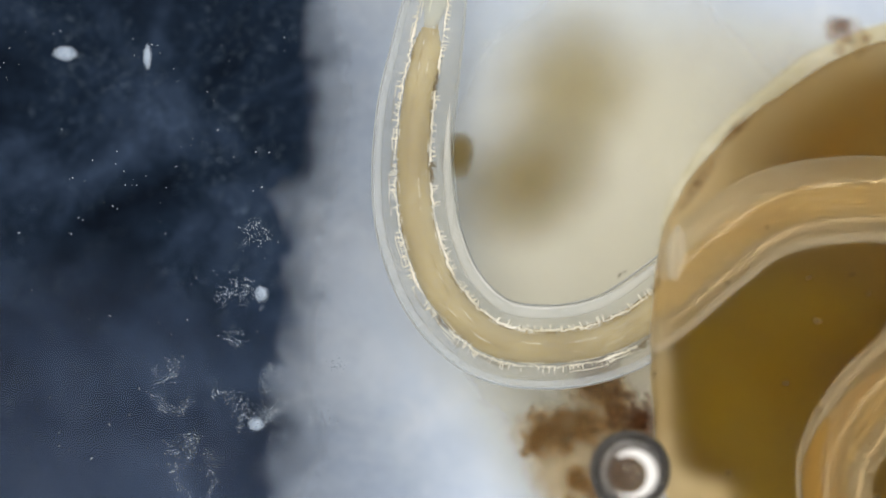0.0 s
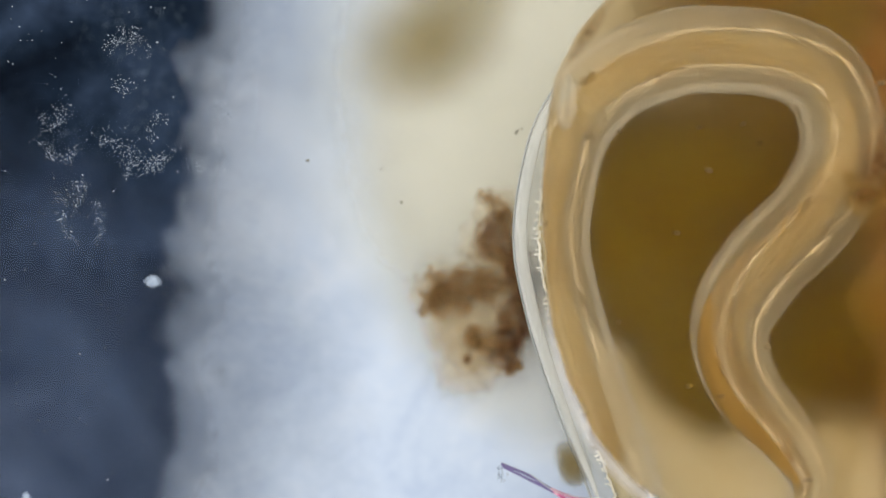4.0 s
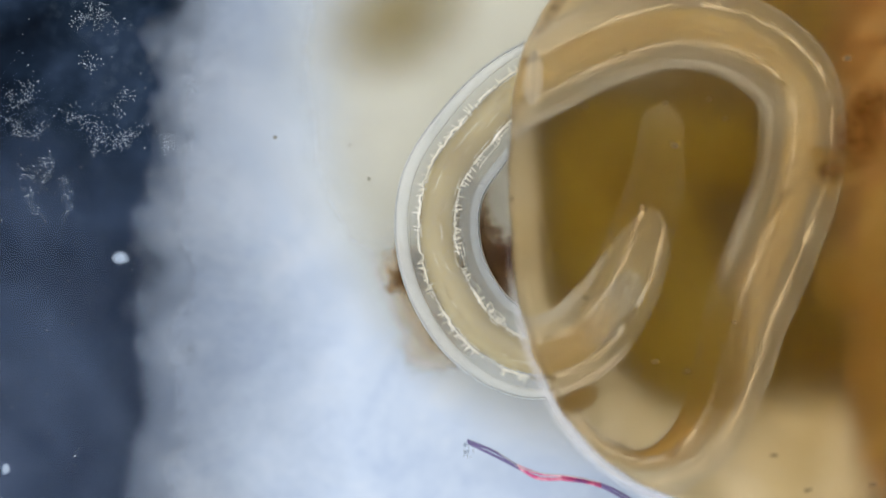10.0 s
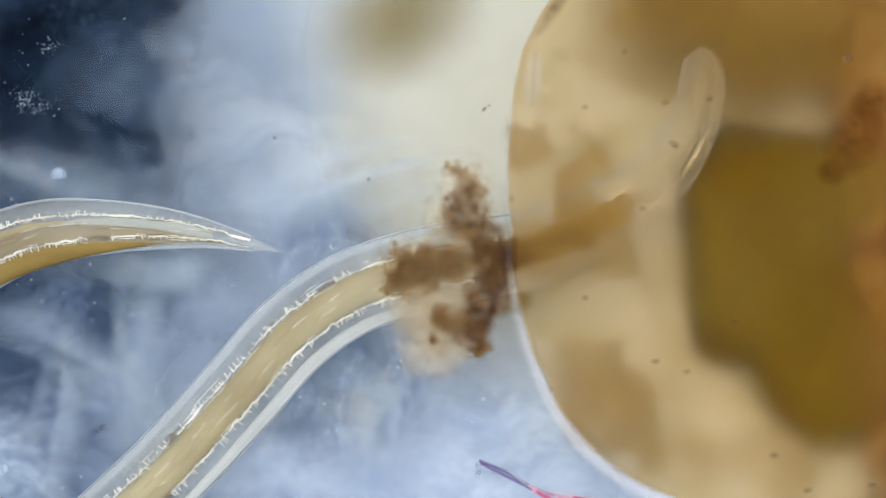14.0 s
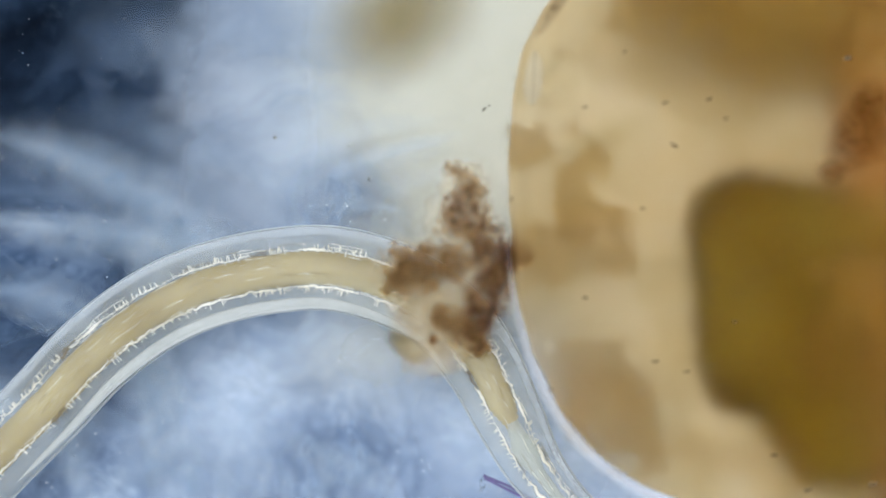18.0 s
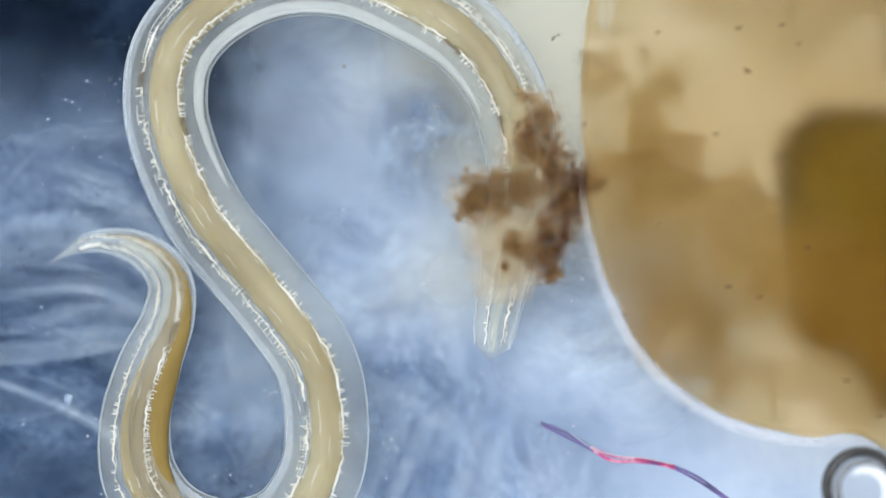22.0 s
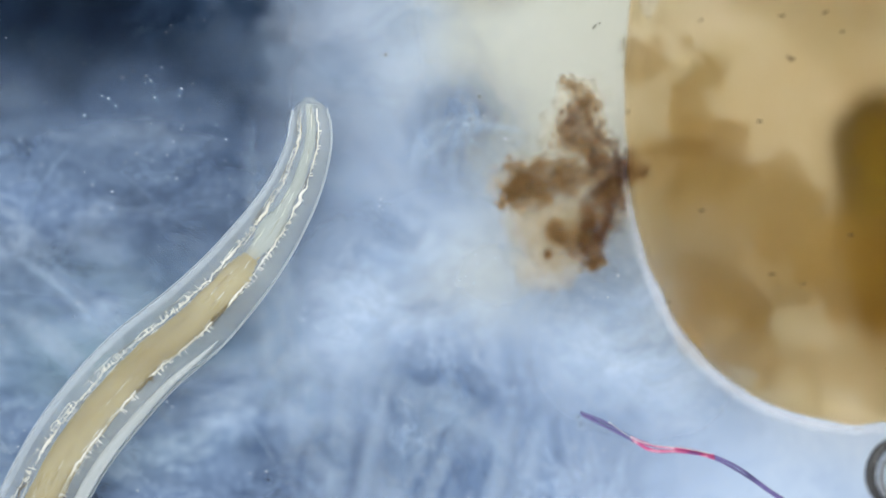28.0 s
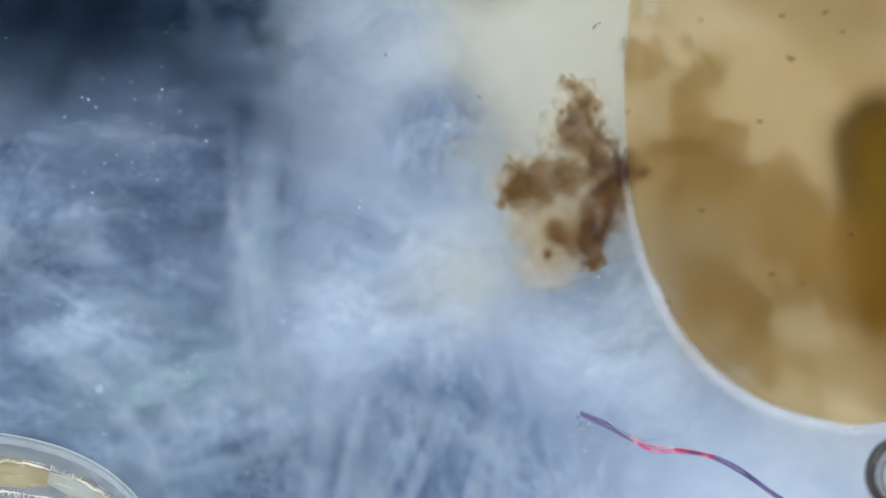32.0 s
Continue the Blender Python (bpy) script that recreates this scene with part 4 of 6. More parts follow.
for k in range(3):
    rnd = random.Random(40 + k)
    line = smooth_line([spot(u + rnd.uniform(-4, 4), v + (k - 1) * 4 + rnd.uniform(-2, 2), -40 + rnd.uniform(-4, 4)) - fibre.location for u, v in FIBRE], False, 8)
    for name, a, b, mat in (("violet_end", 0, 17, "violet"), ("red_middle", 16, 42, "red"), ("violet_end", 41, len(line), "violet")):
        bm = bmesh.new()
        tube(bm, line[a:b], (1.7 if k == 1 else 2.4) * UNIT, 8)
        part(name, bm, MAT[mat], fibre, "violet strand" if mat == "violet" else "crimson strand")

bm = bmesh.new()
for k in range(14):
    rnd = random.Random(80 + k)
    a = spot(830 + rnd.uniform(-8, 12), 784 + rnd.uniform(-4, 26), -40) - fibre.location
    tube(bm, [a, a + Vector((rnd.uniform(-3, 3), -rnd.uniform(4, 12), rnd.uniform(-2, 2))) * UNIT], 0.9 * UNIT, 5)
part("frayed_tip", bm, MAT["crystal"], fibre, "whitish frayed tip")
# the fibre's highlights, added as one pale thread on top
bm = bmesh.new()
tube(bm, smooth_line([spot(u, v - 5 + 3 * math.sin(u * 0.05), -34) - fibre.location for u, v in FIBRE[1:6]], False, 8), 0.9 * UNIT, 6)
part("strand_highlight", bm, MAT["rimline"], fibre, "pale line painted as a highlight on the strands")

# ---- worm: a chain of stiff rings, each with its piece of gut ----
LENGTH, RINGS = 3000.0, 300
STEP = LENGTH / RINGS
worm = thing("roundworm", (0, 0, 0), "long translucent roundworm with a yellow gut, swimming in the fluid", "worm")


def girth(s):
    """The worm's radius at s from its head."""
    def between(x, table):
        for (a, ra), (b, rb) in zip(table, table[1:]):
            if x <= b:
                return ra + (rb - ra) * (x - a) / (b - a)
        return table[-1][1]
    return min(between(s, ((0, 10), (6, 22), (20, 31), (45, 37), (120, 43), (200, 50), (300, 60), (450, 70), (700, 77), (3100, 77))),
               between(LENGTH - s, ((0, 0.8), (60, 13), (200, 34), (400, 56), (700, 74), (3000, 76))))


def along(ob, s):
    """Lays the grain along the whole body, so that it runs on from ring to ring."""
    layer = ob.data.uv_layers.new(name="along")
    for loop in ob.data.loops:
        co = ob.data.vertices[loop.vertex_index].co
        layer.data[loop.index].uv = (0.3 * (s * UNIT - co.x), co.y)
    return ob


rings = []
for k in range(RINGS):
    s = (k + 0.5) * STEP
    rnd = random.Random(9000 + k)
    bm = bmesh.new()
    loops, window = [], []
    for f in (-1.0, -0.5, 0, 0.5, 1.0):
        r = girth(min(max(s - f * STEP, 0), LENGTH)) * (1 + 0.004 * f)
        loops.append([bm.verts.new((f * STEP * UNIT, r * UNIT * math.cos(a), r * UNIT * math.sin(a))) for a in (2 * math.pi * i / 28 for i in range(28))])
        window += [{0: 1.0, 0.5: 0.54, 1.0: 0.0}[abs(f)]] * 28
    for a, b in zip(loops, loops[1:]):
        for i in range(28):
            bm.faces.new((a[i], a[(i + 1) % 28], b[(i + 1) % 28], b[i]))
    if k == 0:
        bm.faces.new(loops[-1])
        window = [1.0] * len(window)
    ring = along(part("body_ring", bm, MAT["cuticle"], worm, "translucent greyish cuticle ring"), s)
    ring.data.attributes.new("overlap", "FLOAT", "POINT").data.foreach_set("value", window)
    rings.append(ring)
    g = girth(s)
    wave = 2.2 * noise.noise(Vector((s * 0.03, 0, 3)))
    if 8 < s < LENGTH - 130:
        full = min(1, max(0, (s - 285) / 60), max(0, (2720 - s) / 200))
        for name, r, mat, label in (("gut_piece", g * 0.4 * full ** 0.6, "gut", "yellowish gut"), ("pharynx_piece", (g * (0.22 + 0.2 * math.exp(-((s - 245) / 26) ** 2)) if s < 1000 else g * 0.36) * (1 - full * full), "pharynx", "pale pharynx")):
            if r > 3 and (mat == "gut" or full < 1):
                bm = bmesh.new()
                tube(bm, [Vector((x * UNIT, wave * UNIT, -4 * UNIT)) for x in (-STEP * 0.9, 0, STEP * 0.9)], lambda f: r * (0.985 + 0.02 * f) * UNIT, 18, 0.7, False)
                along(part(name, bm, MAT[mat], ring, label), s)
    if 20 < s < LENGTH - 60:
        for side in (-1, 1):
            drift = side * g * 0.42 + 2.2 * noise.noise(Vector((s * 0.03, 0, 3)))
            thick = max(0.3, (1.2 if side < 0 else 0.9) + 3.2 * noise.noise(Vector((s * 0.02, side * 5, 1))))
            # crinkled muscle edge, its highlights painted in as raised white lines and barbs
            bm = bmesh.new()
            pts = []
            for i in range(5):
                x = (i / 4 - 0.5) * STEP * 1.5
                pts.append(Vector((x, drift + 4.0 * noise.noise(Vector(((s - x) * 0.07, side * 9, 0))) + 2.6 * noise.noise(Vector(((s - x) * 0.24, side * 9, 4))), g * 0.93)) * UNIT)
            tube(bm, pts, thick * UNIT, 6, 1.0, False)
            for i in range(4 if noise.noise(Vector((s * 0.017, side * 4, 2))) > -0.05 else 1):
                x, reach = rnd.uniform(-0.5, 0.5) * STEP, rnd.choice((-0.6, 1, 1)) * rnd.uniform(2, 12) * g / 76
                tube(bm, [Vector((x, drift, g * 0.93)) * UNIT, Vector((x + rnd.uniform(-3, 3), drift + side * reach, g * 0.86)) * UNIT], rnd.uniform(0.5, 1.1) * UNIT, 4, 1.0, False)
            along(part("muscle_edge_glint", bm, MAT["muscle"] if noise.noise(Vector((s * 0.011, side * 3, 7))) > -0.42 else MAT["seam"], ring), s)
            # edge light modelled as a white tube along each rim
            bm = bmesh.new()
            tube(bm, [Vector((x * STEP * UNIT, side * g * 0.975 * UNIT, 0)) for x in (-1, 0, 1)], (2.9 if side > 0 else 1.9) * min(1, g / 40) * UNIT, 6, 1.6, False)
            part("cuticle_rim_light", bm, MAT["rimline"], ring, "whitish line painted as light along the cuticle's rim")
        bm = bmesh.new()
        for j, (q, w) in enumerate(((0.5, 0.7), (0.57, 0.5), (-0.36, 0.5), (0.34, 0.5), (-0.12, 0.4), (0.1, 0.45))):
            if noise.noise(Vector((s * 0.012, j * 7.0, 21))) > 0.04:
                tube(bm, [Vector((x * STEP, g * q + 2.5 * noise.noise(Vector(((s - x * STEP) * 0.05, j * 9, 2))), g * 1.005 * math.sqrt(1 - q * q))) * UNIT for x in (-0.8, 0, 0.8)], w * UNIT, 4, 1.0, False)
        if len(bm.verts):
            along(part("seam", bm, MAT["seam"] if noise.noise(Vector((s * 0.02, 0, 33))) > 0 else MAT["muscle"], ring, "fine seam along the body"), s)
        else:
            bm.free()
        # soft glow on the left flank, painted as a pale flattened tube
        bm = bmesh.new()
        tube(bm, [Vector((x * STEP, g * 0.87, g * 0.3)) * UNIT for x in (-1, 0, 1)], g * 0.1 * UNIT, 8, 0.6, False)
        along(part("cuticle_glow", bm, MAT["glow"], ring, "bluish white glow painted along one flank"), s)
        # stronger painted glow on the right flank, behind the head only
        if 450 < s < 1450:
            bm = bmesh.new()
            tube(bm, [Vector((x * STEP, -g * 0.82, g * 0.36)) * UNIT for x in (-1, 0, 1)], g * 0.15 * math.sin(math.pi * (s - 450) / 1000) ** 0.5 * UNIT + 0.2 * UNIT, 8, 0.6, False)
            along(part("cuticle_glow", bm, MAT["bright"], ring, "bright white glow painted along the other flank"), s)
        if 350 < s < LENGTH - 250 and noise.noise(Vector((s * 0.006, 0, 12))) > 0.18:
            bm = bmesh.new()
            for side in (-1,):
                for x in (-0.25, 0.25):
                    a = rnd.uniform(0.7, 0.8)
                    tube(bm, [Vector((x * STEP, side * g * q, g * 0.98 * math.sqrt(1 - q * q))) * UNIT for q in (a, 0.86, 0.95)], 0.8 * UNIT, 4, 1.0, False)
            along(tagged(part("striae", bm, MAT["striae"], ring, "fine pale striae"), kind="stuff"), s)
    if 2250 < s < LENGTH - 110:
        f = math.sin(math.pi * (s - 2250) / (LENGTH - 110 - 2250))
        bm = bmesh.new()
        tube(bm, [Vector((x * UNIT, g * 0.48 * UNIT, g * 0.5 * UNIT)) for x in (-STEP * 0.8, 0, STEP * 0.8)], g * 0.6 * (0.12 + 0.88 * f) * UNIT, 12, 0.6, False)
        along(part("brown_duct", bm, MAT["duct"], ring, "brown duct beside the gut"), s)
bm = bmesh.new()
bmesh.ops.create_icosphere(bm, subdivisions=3, radius=1.0)
rise = [abs(vert.co.z) ** 2.2 for vert in bm.verts]
for vert in bm.verts:
    vert.co *= 1 + 0.22 * noise.noise(vert.co * 1.5) + 0.12 * noise.noise(vert.co * 5)
    vert.co = Vector((vert.co.x * 50, vert.co.y * 34, vert.co.z * 26)) * UNIT
growth = thickness(tagged(new("growth", mesh_of(bm, "growth", MAT["blob"])), "olive-brown lump stuck to the worm, later to the clump", "debris"), rise)
GROWN = 54

# ---- motion ----
POSES = []


def crawl(t, *points):
    """The worm's middle line at t seconds, from its head on, in mm over the field; what lacks at the tail goes straight on."""
    line = smooth_line([(x, y, 0) for x, y in points], False, 12)
    total = LENGTH * 0.02
    have = sum((b - a).length for a, b in zip(line, line[1:]))
    if 0.8 * total < have < total and t < 12.2:
        total = have
    if total < have < 1.07 * total:
        total = have
    if have < total:
        line.append(line[-1] + (line[-1] - line[-3]).normalized() * (total - have + 1))
    out, walked, i = [], 0.0, 0
    for k in range(RINGS + 1):
        want = k * total / RINGS
        while i < len(line) - 2 and walked + (line[i + 1] - line[i]).length < want:
            walked += (line[i + 1] - line[i]).length
            i += 1
        gap = (line[i + 1] - line[i]).length
        out.append(tuple(line[i].lerp(line[i + 1], (want - walked) / max(gap, 1e-9)))[:2])
    POSES.append((t, np.array(out)))


def worm_at(t):
    """The middle line between the known poses, gliding."""
    i = max(k for k in range(len(POSES)) if POSES[k][0] <= t)
    if i == len(POSES) - 1:
        return POSES[-1][1]
    (t0, a), (t1, b) = POSES[i], POSES[i + 1]

    def pace(k):
        if k == 0 or k == len(POSES) - 1:
            return np.zeros_like(a)
        return (POSES[k + 1][1] - POSES[k - 1][1]) / (POSES[k + 1][0] - POSES[k - 1][0])
    h, f = t1 - t0, (t - t0) / (t1 - t0)
    va, vb = pace(i), pace(i + 1)
    return ((2 * f ** 3 - 3 * f ** 2 + 1) * a + (f ** 3 - 2 * f ** 2 + f) * h * va + (3 * f ** 2 - 2 * f ** 3) * b + (f ** 3 - f ** 2) * h * vb)


def lift(k, t):
    """How far a ring is raised to pass over another stretch of the body, in mm."""
    def rise(x, a, b):
        f = min(max((x - a) / (b - a), 0), 1)
        return f * f * (3 - 2 * f)
    s = (k + 0.5) * STEP
    head = 1.5 * (1 - rise(s, 350, 900)) * rise(t, 4.6, 6.0) * (1 - rise(t, 9.0 + s / 400, 10.0 + s / 400))
    tail = 1.9 * rise(s, LENGTH - 420, LENGTH - 150) * rise(t, 20.0, 20.6) * (1 - rise(t, 22.1, 22.5))
    return head + tail


def motions():
    crawl(0, (-4.3, 19.3), (-4.9, 16.0), (-5.4, 13.2), (-5.8, 10.8), (-5.9, 8.4), (-5.6, 6.2), (-4.7, 4.2), (-3.1, 2.8), (-0.9, 2.5), (1.3, 3.0), (3.3, 4.3), (5.1, 5.8), (7.3, 7.2), (10.9, 7.6), (12.7, 6.6), (13.3, 4.4), (12.3, 2.2), (10.5, 0.4), (9.3, -1.6), (9.6, -3.6), (11.1, -5.6), (11.9, -7.2), (10.9, -8.6), (8.7, -8.6))
    crawl(0.3, (-8.0, 13.5), (-7.8, 11.3), (-7.4, 8.7), (-6.8, 5.9), (-6.0, 3.5), (-4.6, 1.5), (-2.6, 0.5), (-0.6, 0.7), (1.4, 1.9), (3.0, 3.9), (4.8, 5.5), (7.0, 6.9), (10.9, 7.6), (12.7, 6.6), (13.3, 4.4), (12.3, 2.2), (10.5, 0.4), (9.3, -1.6), (9.6, -3.6), (11.1, -5.6), (11.9, -7.2), (10.9, -8.6), (8.7, -8.6))
    crawl(0.5, (-8.5, 9.7), (-8.2, 7.6), (-7.8, 5.2), (-7.5, 3.2), (-6.8, 1.2), (-5.4, -0.6), (-3.6, -1.5), (-1.6, -1.5), (0.4, -0.6), (2.0, 1.0), (3.0, 2.8), (4.2, 4.6), (6.0, 6.4), (8.2, 7.5), (10.9, 7.6), (12.7, 6.6), (13.3, 4.4), (12.3, 2.2), (10.5, 0.4), (9.3, -1.6), (9.6, -3.6), (11.1, -5.6), (11.9, -7.2), (10.9, -8.6), (8.7, -8.6))
    crawl(0.75, (-10.0, 3.6), (-9.2, 1.4), (-8.0, -0.6), (-6.4, -2.4), (-4.4, -3.6), (-2.4, -3.8), (-0.6, -3.0), (1.0, -1.4), (2.0, 0.6), (2.6, 2.6), (3.6, 4.4), (5.4, 6.2), (7.6, 7.4), (10.9, 7.6), (12.7, 6.6), (13.3, 4.4), (12.3, 2.2), (10.5, 0.4), (9.3, -1.6), (9.6, -3.6), (11.1, -5.6), (11.9, -7.2), (10.9, -8.6), (8.7, -8.6))
    crawl(1, (-10.6, -3.7), (-9.0, -4.7), (-7.4, -5.7), (-5.6, -6.7), (-3.6, -7.1), (-1.6, -6.7), (0.2, -5.7), (1.6, -4.1), (2.4, -2.1), (2.7, -0.1), (2.8, 1.9), (3.3, 3.9), (4.4, 5.7), (6.0, 7.1), (8.2, 7.8), (10.9, 7.6), (12.7, 6.6), (13.3, 4.4), (12.3, 2.2), (10.5, 0.4), (9.3, -1.6), (9.6, -3.6), (11.1, -5.6), (11.9, -7.2), (10.9, -8.6), (8.7, -8.6))
    crawl(1.2, (-8.9, -11.4), (-6.5, -12.0), (-4.1, -11.6), (-1.7, -10.4), (0.3, -8.6), (1.7, -6.4), (2.5, -4.2), (2.8, -2.0), (2.8, 0.2), (2.9, 2.2), (3.5, 4.2), (4.7, 5.8), (6.5, 7.2), (8.3, 7.8), (10.9, 7.6), (12.7, 6.6), (13.3, 4.4), (12.3, 2.2), (10.5, 0.4), (9.3, -1.6), (9.6, -3.6), (11.1, -5.6), (11.9, -7.2), (10.9, -8.6), (8.7, -8.6))
    crawl(1.5, (-1.9, -17.3), (-0.3, -15.5), (1.1, -13.5), (2.3, -11.3), (3.1, -8.9), (3.5, -6.5), (3.4, -4.1), (3.1, -1.7), (2.9, 0.5), (3.1, 2.5), (3.8, 4.5), (5.1, 6.1), (6.7, 7.3), (8.3, 7.8), (10.9, 7.6), (12.7, 6.6), (13.3, 4.4), (12.3, 2.2), (10.5, 0.4), (9.3, -1.6), (9.6, -3.6), (11.1, -5.6), (11.9, -7.2), (10.9, -8.6), (8.7, -8.6))
    crawl(2, (6.8, -17.2), (5.9, -13.8), (5.2, -10.8), (4.8, -8.4), (4.4, -5.6), (3.8, -1.6), (3.2, 0.8), (3.3, 2.8), (4.0, 5.0), (5.2, 6.7), (6.8, 7.6), (8.4, 8.0), (10.9, 7.6), (12.7, 6.6), (13.3, 4.4), (12.3, 2.2), (10.5, 0.4), (9.3, -1.6), (9.6, -3.6), (11.1, -5.6), (11.9, -7.2), (10.9, -8.6), (8.7, -8.6))
    crawl(3, (8.1, -16.6), (6.9, -13.0), (5.9, -10.0), (5.2, -7.0), (4.7, -4.2), (4.1, -1.8), (3.5, 0.2), (3.1, 2.4), (3.3, 4.4), (4.1, 6.1), (5.5, 7.4), (7.1, 8.0), (10.9, 7.6), (12.7, 6.6), (13.3, 4.4), (12.3, 2.2), (10.5, 0.4), (9.3, -1.6), (9.6, -3.6), (11.1, -5.6), (11.9, -7.2), (10.9, -8.6), (8.7, -8.6))
    crawl(4, (8.4, -14.9), (7.0, -12.5), (6.0, -10.1), (5.5, -7.9), (4.5, -5.1), (3.6, -2.5), (3.1, -0.7), (2.8, 1.1), (3.0, 3.1), (3.6, 5.1), (5.0, 6.7), (6.8, 7.5), (8.2, 7.8), (10.9, 7.6), (12.7, 6.6), (13.3, 4.4), (12.3, 2.2), (10.5, 0.4), (9.3, -1.6), (9.6, -3.6), (11.1, -5.6), (11.9, -7.2), (10.9, -8.6), (8.7, -8.6))
    crawl(4.5, (9.7, -14.5), (7.9, -12.5), (6.5, -10.5), (5.5, -8.3), (4.3, -5.7), (3.3, -3.1), (2.9, -0.9), (2.7, 1.1), (2.9, 3.1), (3.7, 4.9), (5.1, 6.5), (6.9, 7.4), (8.3, 7.8), (10.9, 7.6), (12.7, 6.6), (13.3, 4.4), (12.7, 2.2), (11.3, 0.2), (10.1, -1.8), (10.1, -3.6), (11.3, -5.6), (11.7, -7.2), (10.5, -8.6), (8.3, -8.6))
    crawl(5.5, (10.1, -5.5), (8.5, -6.5), (6.5, -6.7), (4.5, -6.3), (2.7, -4.9), (1.7, -3.1), (1.3, -1.1), (1.3, 0.9), (1.7, 2.9), (2.9, 4.7), (4.5, 6.1), (6.5, 7.1), (8.3, 7.7), (10.7, 7.6), (12.5, 6.3), (13.1, 4.1), (12.5, 1.9), (11.3, -0.3), (10.5, -2.3), (10.5, -4.1), (10.5, -5.9), (9.7, -7.5), (8.1, -7.9), (6.5, -7.3), (5.4, -6.0), (5.0, -4.4), (5.6, -2.8), (6.6, -1.3))
    crawl(6.5, (7.9, 0.2), (6.9, -1.4), (6.1, -3.0), (4.9, -4.5), (3.2, -5.0), (1.7, -3.8), (0.9, -2.0), (0.7, 0.0), (1.1, 2.2), (2.3, 4.3), (3.9, 6.0), (5.9, 7.2), (8.3, 7.8), (10.7, 7.4), (12.5, 6.0), (12.9, 3.8), (12.3, 1.4), (11.6, -1.0), (11.3, -3.2), (10.7, -5.4), (9.1, -7.3), (7.1, -7.3), (5.5, -5.9), (5.0, -4.2), (5.7, -2.6), (6.7, -1.0))
    crawl(7.5, (8.1, 0.3), (6.9, -1.3), (6.0, -2.9), (4.7, -4.3), (3.1, -4.5), (1.6, -3.3), (0.8, -1.5), (0.6, 0.4), (1.1, 2.6), (2.3, 4.5), (3.9, 6.0), (5.9, 7.2), (8.3, 7.8), (10.7, 7.4), (12.6, 6.0), (12.9, 3.8), (12.3, 1.4), (11.7, -1.0), (11.3, -3.2), (10.6, -5.4), (9.1, -7.3), (7.1, -7.3), (5.5, -5.9), (5.0, -4.2), (5.7, -2.6), (6.7, -1.0))
    crawl(9, (9.1, 2.2), (7.7, 0.4), (6.5, -1.4), (5.3, -2.8), (3.7, -3.6), (2.1, -3.2), (0.8, -1.8), (0.1, 0.0), (0.1, 1.8), (0.9, 3.8), (2.3, 5.4), (4.1, 6.6), (6.1, 7.5), (8.3, 7.9), (10.9, 7.4), (12.7, 5.8), (12.9, 3.2), (12.3, 0.8), (11.6, -1.6), (10.9, -4.0), (9.7, -6.0), (7.9, -7.2), (6.1, -6.8), (4.9, -5.2), (5.0, -3.8), (5.7, -2.6), (6.7, -1.0))
    crawl(10, (8.1, 5.0), (7.9, 3.0), (7.3, 1.0), (6.5, -1.0), (5.1, -3.0), (3.3, -3.8), (1.5, -3.0), (0.3, -1.4), (-0.2, 0.4), (0.0, 2.3), (1.1, 4.0), (2.5, 5.4), (4.3, 6.4), (6.3, 7.3), (8.5, 7.8), (10.9, 7.3), (12.8, 5.6), (12.9, 3.0), (12.1, 0.6), (11.0, -2.0), (10.2, -4.6), (9.1, -6.7), (7.5, -7.6), (5.9, -7.1), (4.9, -5.8), (4.5, -4.4))
    crawl(11, (8.8, 6.4), (8.1, 4.2), (7.5, 2.0), (6.9, 0.0), (6.0, -2.0), (4.7, -3.6), (2.9, -4.5), (1.1, -4.1), (-0.4, -2.8), (-1.1, -1.0), (-1.0, 1.0), (-0.1, 2.8), (1.3, 4.2), (2.9, 5.3), (4.7, 6.3), (6.7, 7.2), (8.7, 7.6), (11.1, 7.0), (12.9, 5.2), (12.9, 2.6), (12.0, 0.0), (10.9, -2.4), (10.0, -4.8), (8.8, -6.8), (7.3, -7.5), (5.7, -7.0), (4.9, -5.9))
    crawl(12, (8.9, 6.6), (7.9, 4.8), (7.1, 2.8), (6.3, 0.4), (5.5, -1.8), (4.1, -4.0), (2.3, -5.6), (0.3, -6.0), (-1.7, -5.4), (-3.1, -3.8), (-3.6, -1.8), (-3.1, 0.2), (-1.7, 1.9), (0.1, 3.3), (1.9, 4.6), (3.9, 5.8), (6.1, 6.7), (8.5, 7.3), (10.9, 7.0), (12.7, 5.4), (13.1, 2.8), (12.3, 0.2), (10.9, -2.4), (9.1, -4.4), (7.1, -5.6), (5.3, -5.9))
    crawl(13, (10.1, 7.0), (8.9, 5.4), (7.3, 3.5), (5.3, 1.3), (3.1, -0.9), (0.9, -3.0), (-1.3, -5.0), (-3.5, -6.2), (-5.7, -6.6), (-7.7, -5.9), (-9.1, -4.4), (-9.5, -2.4), (-8.7, -0.2), (-7.1, 1.4), (-4.9, 2.6), (-2.5, 3.4), (-0.1, 4.2), (2.1, 5.2), (4.3, 6.2), (6.5, 6.9), (8.7, 7.0), (10.9, 6.4), (12.5, 4.8), (13.1, 2.6))
